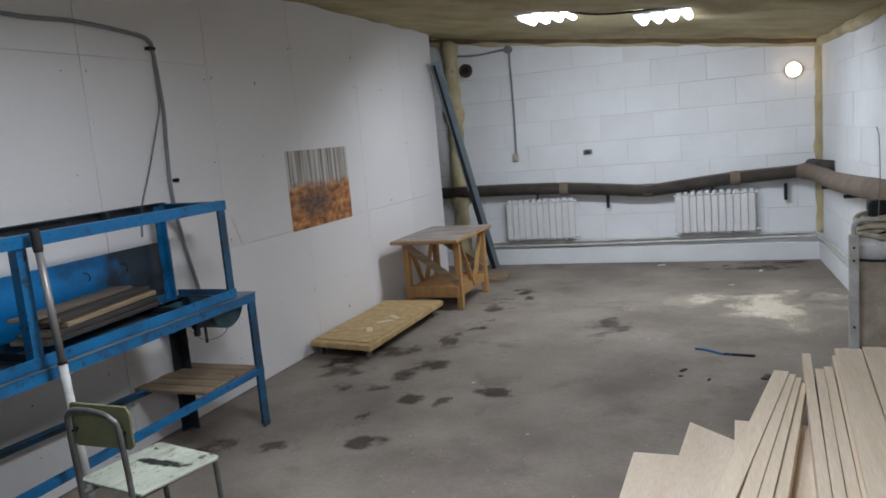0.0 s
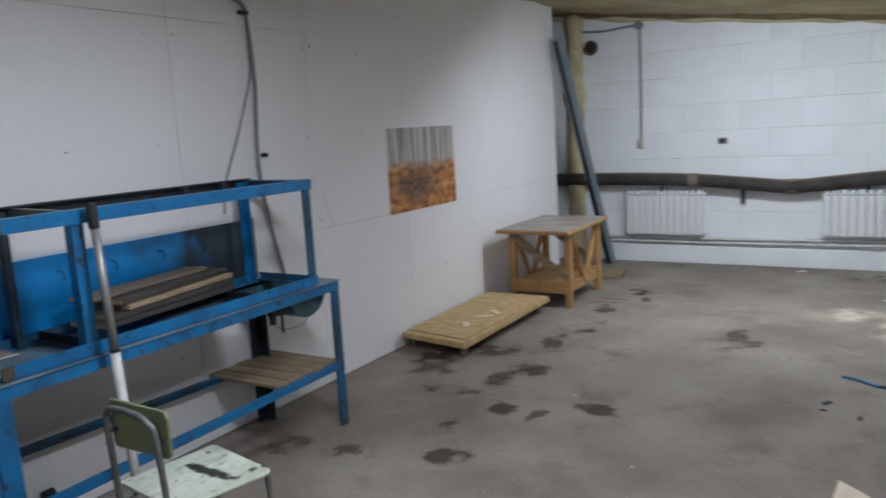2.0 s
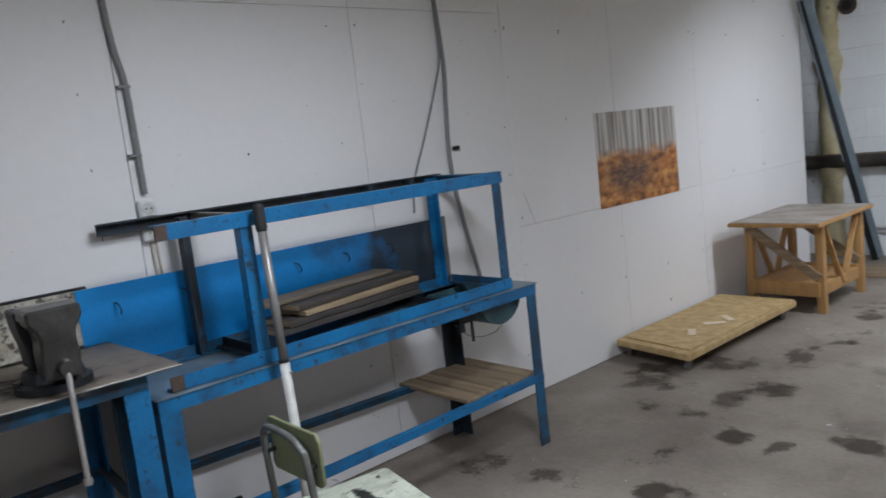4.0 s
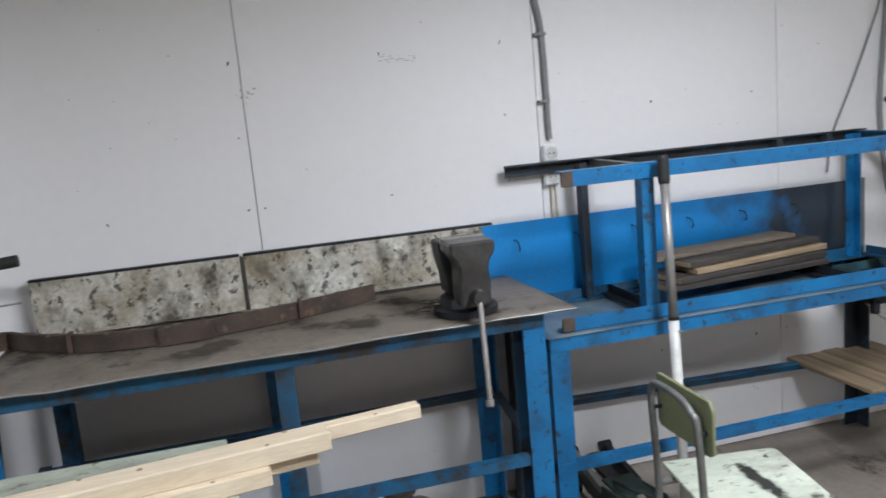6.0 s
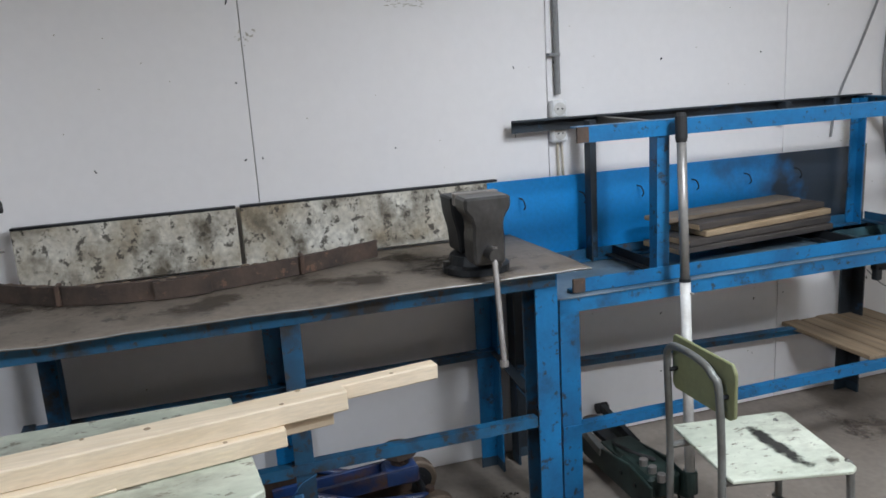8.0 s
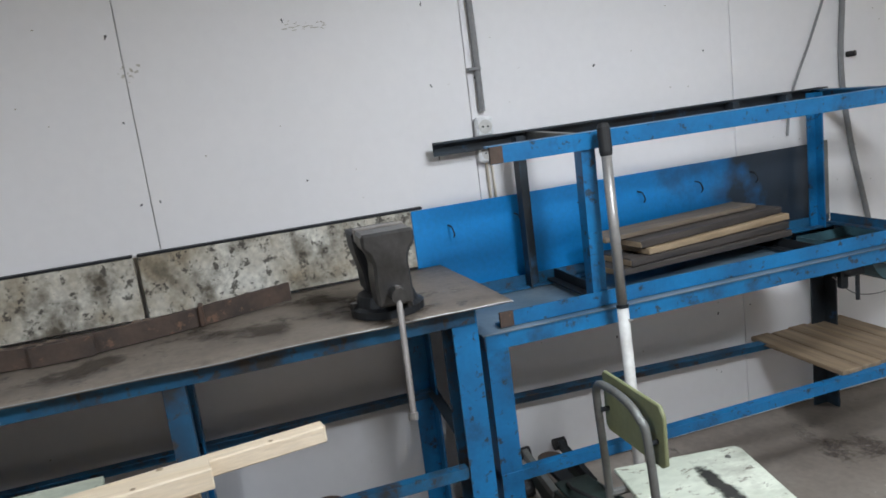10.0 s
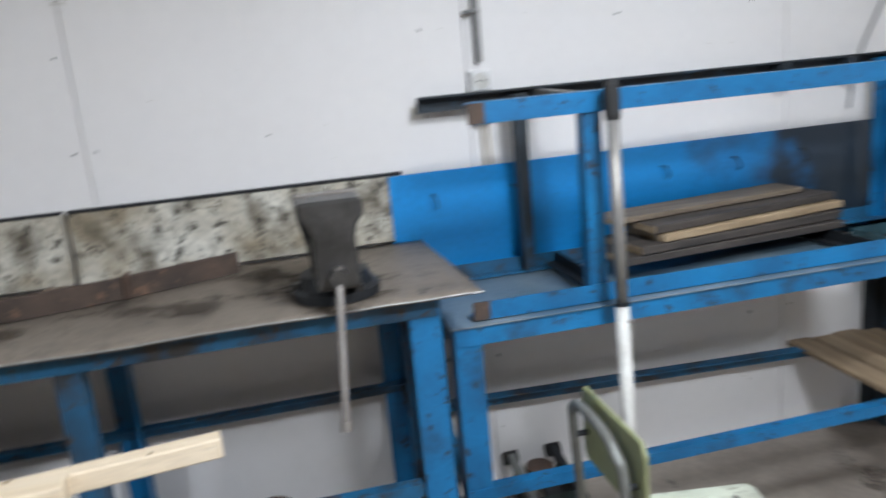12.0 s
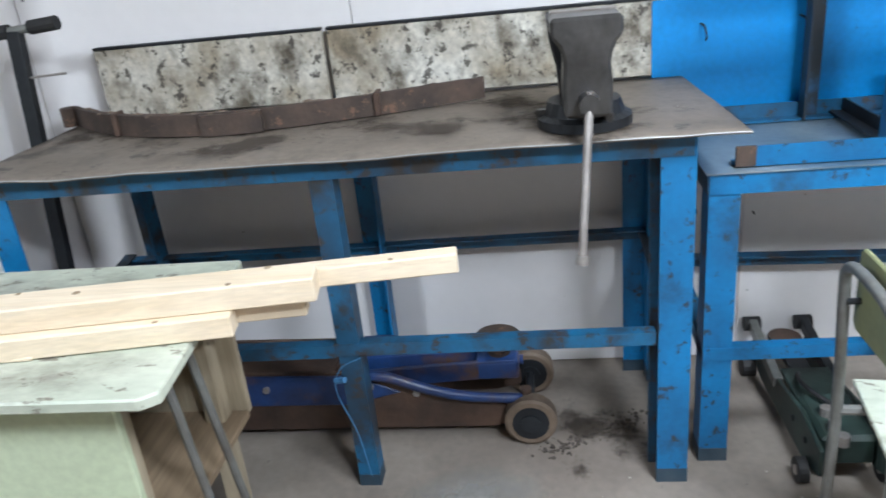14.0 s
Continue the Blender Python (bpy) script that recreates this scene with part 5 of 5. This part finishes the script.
# ---- stacked planks by the side wall ----
PZ = 0.35
for x0, x1, y0, y1, z0 in ((3.0, 4.0, -1.9, -1.7, 0), (3.0, 4.1, -0.75, -0.6, 0)):
    br = thing("bearer", "rough timber bearer under the stacked boards", "timber", ((x0 + x1) / 2, y0, 0), "bearers")
    part("beam", box(x0, x1, y0, y1, 0.0, 0.2, 0.005), M_PINE, br)
SHEETS = [[(2.868, -2.3), (3.6, -2.3), (3.6, -0.5), (2.868, -0.495)], [(3.09, -0.155), (3.6, -0.62), (3.4, -2.2), (2.97, -2.1)], [(3.3, -2.3), (4.1, -2.3), (4.1, -0.2), (3.29, -0.15)]]
for k, outline in enumerate(SHEETS):
    sh = thing("plywood_sheet", "pale plywood sheet under the stacked boards", "plywood", (3.4, -1.4, 0.2 + 0.02 * k), "plywood sheets")
    part("sheet", prism(outline, "z", 0.2 + 0.02 * k, 0.2185 + 0.02 * k, 0.002), M_PLYPALE, sh)


def plank(far, near, w, t, z, label="pale planed pine board in a loose stack"):
    fx, fy = far
    nx_, ny_ = near
    d = (Vector((fx, fy, 0)) - Vector((nx_, ny_, 0))).normalized()
    end = Vector((fx, fy, 0)) - d * 2.1
    th = thing("pine_board", label, "board", ((fx + end.x) / 2, (fy + end.y) / 2, z), "stacked pine boards")
    part("board", bar((fx, fy, z + t / 2), (end.x, end.y, z + t / 2), w, t), M_PINE_PALE, th)


z = 0.26
for far, near, w, t, zz in (
        ((3.515, 0.335), (3.32, -0.79), 0.075, 0.088, z), ((3.553, 0.31), (3.387, -0.79), 0.055, 0.08, z), ((3.58, 0.28), (3.435, -0.79), 0.048, 0.073, z), ((3.6, 0.24), (3.478, -0.79), 0.048, 0.06, z),
        ((3.65, 0.64), (3.603, -0.73), 0.043, 0.09, z), ((3.695, 0.4), (3.65, -0.72), 0.043, 0.083, z), ((3.74, 0.46), (3.697, -0.7), 0.043, 0.077, z),
        ((3.83, 0.66), (3.775, -0.68), 0.105, 0.075, z), ((3.945, 0.74), (3.89, -0.6), 0.115, 0.075, z), ((4.06, 0.66), (4.01, -0.5), 0.11, 0.072, z),
        ((3.86, 0.72), (3.805, -0.6), 0.13, 0.022, z + 0.0765), ((4.01, 0.76), (3.955, -0.5), 0.15, 0.022, z + 0.0765)):
    plank(far, near, w, t, zz)

# ---- dust collector ----
dc = thing("dust_collector", "grey dust extractor with beige filter bag and coiled hose", "dust collector", (4.12, 1.45, 0))
part("base_plate", box(3.94, 4.31, 1.26, 1.76, 0.03, 0.055, 0.006), M_WHITE_DIRTY, dc)
for x in (3.972, 4.27):
    part("post", box(x - 0.028, x + 0.028, 1.38, 1.42, 0.055, 0.88, 0.005), M_WHITE_DIRTY, dc)
    for z in (0.3, 0.72, 0.8):
        part("bolt", rod([(x, 1.372, z), (x, 1.382, z)], 0.008, None, 8), M_DARKSTEEL, dc)
    for y in (1.31, 1.71):
        part("caster", rod([(x - 0.012, y, 0.03), (x + 0.012, y, 0.03)], 0.03, None, 14), M_BLACK, dc)
part("handle", rod(curve_through([(3.972, 1.4, 0.87), (3.975, 1.4, 0.935), (4.01, 1.4, 0.968), (4.12, 1.4, 0.97), (4.23, 1.4, 0.968), (4.267, 1.4, 0.935), (4.27, 1.4, 0.87)], 5), 0.014, None, 10), M_WHITE_DIRTY, dc, smooth=True)
bag = [(4.125, 1.57, 0.06 + 0.05 * k) for k in range(14)]
bag_r = [0.09, 0.14, 0.155, 0.16, 0.162, 0.163, 0.16, 0.161, 0.158, 0.156, 0.152, 0.148, 0.144, 0.14]
part("filter_bag", rod(bag, 0.15, None, 28, [r * (1 + 0.03 * noise.noise(Vector((k * 0.7, 2, 1)))) for k, r in enumerate(bag_r)]), M_DRUM, dc, "dusty beige filter bag", True)
part("band", rod([(4.125, 1.57, 0.7), (4.125, 1.57, 0.715)], 0.147, None, 28), M_DARKSTEEL, dc)
part("drum", rod([(4.125, 1.57, 0.715), (4.125, 1.57, 0.85)], 0.143, None, 28), M_WHITE, dc, "white drum head", True)
part("motor", box(4.08, 4.2, 1.58, 1.7, 0.85, 1.06, 0.014), M_DARKSTEEL, dc)
for k in range(7):
    r = 0.118 - 0.014 * (k % 3)
    part("hose_coil", rod([(4.118 + 0.01 * (k % 2) + r * math.cos(a), 1.52 + r * math.sin(a), 0.86 + 0.017 * k + 0.016 * math.sin(2 * a + 1.7 * k)) for a in (2 * math.pi * j / 28 for j in range(29))], 0.017, None, 8), M_HOSE, dc, "coiled beige hose", True)
part("wire", rod(curve_through([(4.12, 1.5, 0.96), (4.13, 1.5, 1.2), (4.125, 1.5, 1.45), (4.11, 1.5, 1.52)], 5), 0.003, None, 5), M_CABLE, dc, "thin springy wire standing upright")

# ---- floor litter and stains ----
tagged(part("sawdust", patch(3.34, 3.14, 1.0, 0.8, 0.016, 7.3, 0.55, 0.02, 0.75, 0.0, 2.4), M_SAWDUST), "pale sawdust spread over the floor", "sawdust", kind="stuff")
STAINS = [(1.29, -0.16, 0.2, 0.2, 1), (1.12, 0.18, 0.13, 0.18, 1), (1.25, 0.53, 0.18, 0.14, 1), (1.49, 0.55, 0.1, 0.12, 0), (1.82, 0.7, 0.2, 0.22, 1), (1.15, 1.25, 0.2, 0.26, 1), (1.0, 1.0, 0.12, 0.3, 0), (1.17, 2.4, 0.17, 0.22, 1), (1.17, 3.65, 0.18, 0.35, 1), (1.08, 3.1, 0.2, 0.45, 0), (2.29, 2.42, 0.3, 0.35, 0), (0.84, 0.68, 0.3, 0.22, 0), (0.68, 1.55, 0.22, 0.35, 0), (0.35, 1.3, 0.25, 0.2, 1), (1.05, 1.85, 0.15, 0.3, 0), (0.8, -0.3, 0.18, 0.14, 0), (0.4, -0.35, 0.2, 0.22, 0), (3.4, 4.9, 0.8, 0.2, 0), (0.5, 1.05, 0.3, 0.2, 0), (3.7, 5.15, 0.5, 0.12, 1)]
for k, (x, y, rx, ry, dark) in enumerate(STAINS):
    tagged(part("floor_stain", patch(x, y, 0.8 * rx, 0.8 * ry, 0.001, 11.7 * k + 2, 0.95, 0.012, 0.8, 0.0, 6.0), M_OIL if dark else M_DIRT), "dark oily stain soaked into the concrete", "stain", "floor stains", "stuff")
tagged(part("screed_patch", patch(0.75, -2.55, 0.3, 0.32, 0.001, 3.3, 0.35, 0.02, 1.2, 0.0, 3.0), M_PATCH), "pale patch of newer screed in the floor", "floor patch", kind="stuff")
tagged(part("debris", patch(0.42, -2.17, 0.14, 0.2, 0.002, 31.0, 1.0, 0.012, 0.8, 0.0, 9.0), M_OIL), "dark grit and crumbs along a floor crack", "debris", kind="stuff")
rubble = bmesh.new()
rr = random.Random(21)
for k in range(170):
    u = rr.uniform(-1, 1)
    x, y, q = 0.42 - 0.09 * u + rr.gauss(0, 0.02), -2.2 + 0.16 * u + rr.gauss(0, 0.02), rr.uniform(0.002, 0.008)
    box(x, x + q, y, y + q * rr.uniform(0.6, 1.8), 0.0, q * 0.7, 0, rubble, turn=rr.uniform(0, 90))
tagged(part("rubble", rubble, M_DIRTGRIT), "dark crumbled concrete beside the trolley jack", "rubble", kind="stuff")
lit = thing("cord", "short blue cord with a black end on the floor", "cord", (3.2, 1.72, 0))
part("blue_end", rod(curve_through([(3.0, 1.82, 0.008), (3.08, 1.78, 0.012), (3.18, 1.71, 0.008), (3.25, 1.69, 0.008)], 5), 0.008, None, 6), M_BLUECORD, lit)
part("black_end", rod([(3.2, 1.7, 0.009), (3.4, 1.67, 0.009)], 0.009, None, 6), M_BLACK, lit)
for k, (x, y, l_, tn, mm, lab) in enumerate(((2.95, 1.325, 0.06, 60, M_BLACK, "small black scrap on the floor"), (2.94, 1.2, 0.03, 10, M_BLACK, "small black scrap on the floor"), (3.12, 1.15, 0.04, 80, M_BLACK, "small black scrap on the floor"), (3.46, 1.24, 0.1, 70, M_DARKSTEEL, "bent dark steel scrap on the floor"), (3.22, 4.0, 0.05, 40, M_WHITE, "white paper scrap on the floor"), (2.45, 5.1, 0.09, 30, M_WHITE, "white paper scrap on the floor"), (3.5, 4.7, 0.07, 80, M_WHITE, "white paper scrap on the floor"), (1.6, 0.9, 0.02, 20, M_WHITE, "white paper scrap on the floor"), (2.2, 0.1, 0.02, 50, M_WHITE, "white paper scrap on the floor"), (0.85, -2.35, 0.07, 30, M_WHITE, "white paper scrap on the floor"))):
    s = thing("scrap", lab, "scrap", (x, y, 0), "scraps on the floor")
    part("piece", box(x - l_ / 2, x + l_ / 2, y - l_ / 5, y + l_ / 5, 0.002, 0.009, 0.002, turn=tn), mm, s)
grit = bmesh.new()
rg = random.Random(5)
for k in range(500):
    x, y, s = rg.uniform(0.6, 4.1), rg.uniform(-2.6, 5.2), rg.uniform(0.002, 0.006)
    box(x, x + s, y, y + s * rg.uniform(0.6, 2), 0, s * 0.6, 0, grit, turn=rg.uniform(0, 90))
tagged(part("floor_grit", grit, M_MORTAR), "tiny crumbs scattered over the concrete", "grit", kind="stuff")

for k, (x, y, rx, ry) in enumerate(((0.52, -2.2, 0.2, 0.22), (0.42, -2.65, 0.16, 0.2), (0.5, -3.15, 0.1, 0.25), (0.25, -3.55, 0.14, 0.2), (0.35, -2.35, 0.2, 0.15))):
    tagged(part("grease_stain", patch(x, y, rx, ry, 0.0008, 5.1 * k + 1, 0.8, 0.012, 0.8, ZS + 0.0075, 7.0), M_OIL), "black grease smeared on the steel bench top", "stain", "grease on the bench", "stuff")

# ---- block walls, course by course ----
block_wall("wall_far", "white painted aerated block wall", box(-0.6, RIGHT + 0.3, FAR + 0.006, FAR + 0.25, 0, 3.0, 0), -0.3, RIGHT, 2.9,
           lambda u, z, w, h, d: pose(u, FAR + 0.015 - d, z) @ Matrix.Diagonal((w, 0.03, h, 1)), 1)
lean = math.degrees(math.atan(SLANT))
block_wall("wall_right", "white painted aerated block wall with marks", prism([(right_x(0.4) + 0.006, 0.4), (right_x(FAR) + 0.006, FAR), (right_x(FAR) + 0.25, FAR), (right_x(0.4) + 0.25, 0.4)], "z", 0, 3.0), 0.4, FAR, 2.5,
           lambda u, z, w, h, d: pose(right_x(u) + 0.015 - d, u, z, 0, 0, lean) @ Matrix.Diagonal((0.03, w, h, 1)), 2)
# Unseen stretch of side wall, darkened to lower the ambient light.
tagged(part("wall_right_rear", prism([(right_x(BACK) + 0.004, BACK), (right_x(0.398) + 0.004, 0.398), (right_x(0.398) + 0.25, 0.398), (right_x(BACK) + 0.25, BACK)], "z", 0, 3.0), M_BACKING), "unseen side wall, kept dark so it bounces little light", "wall", kind="structure")
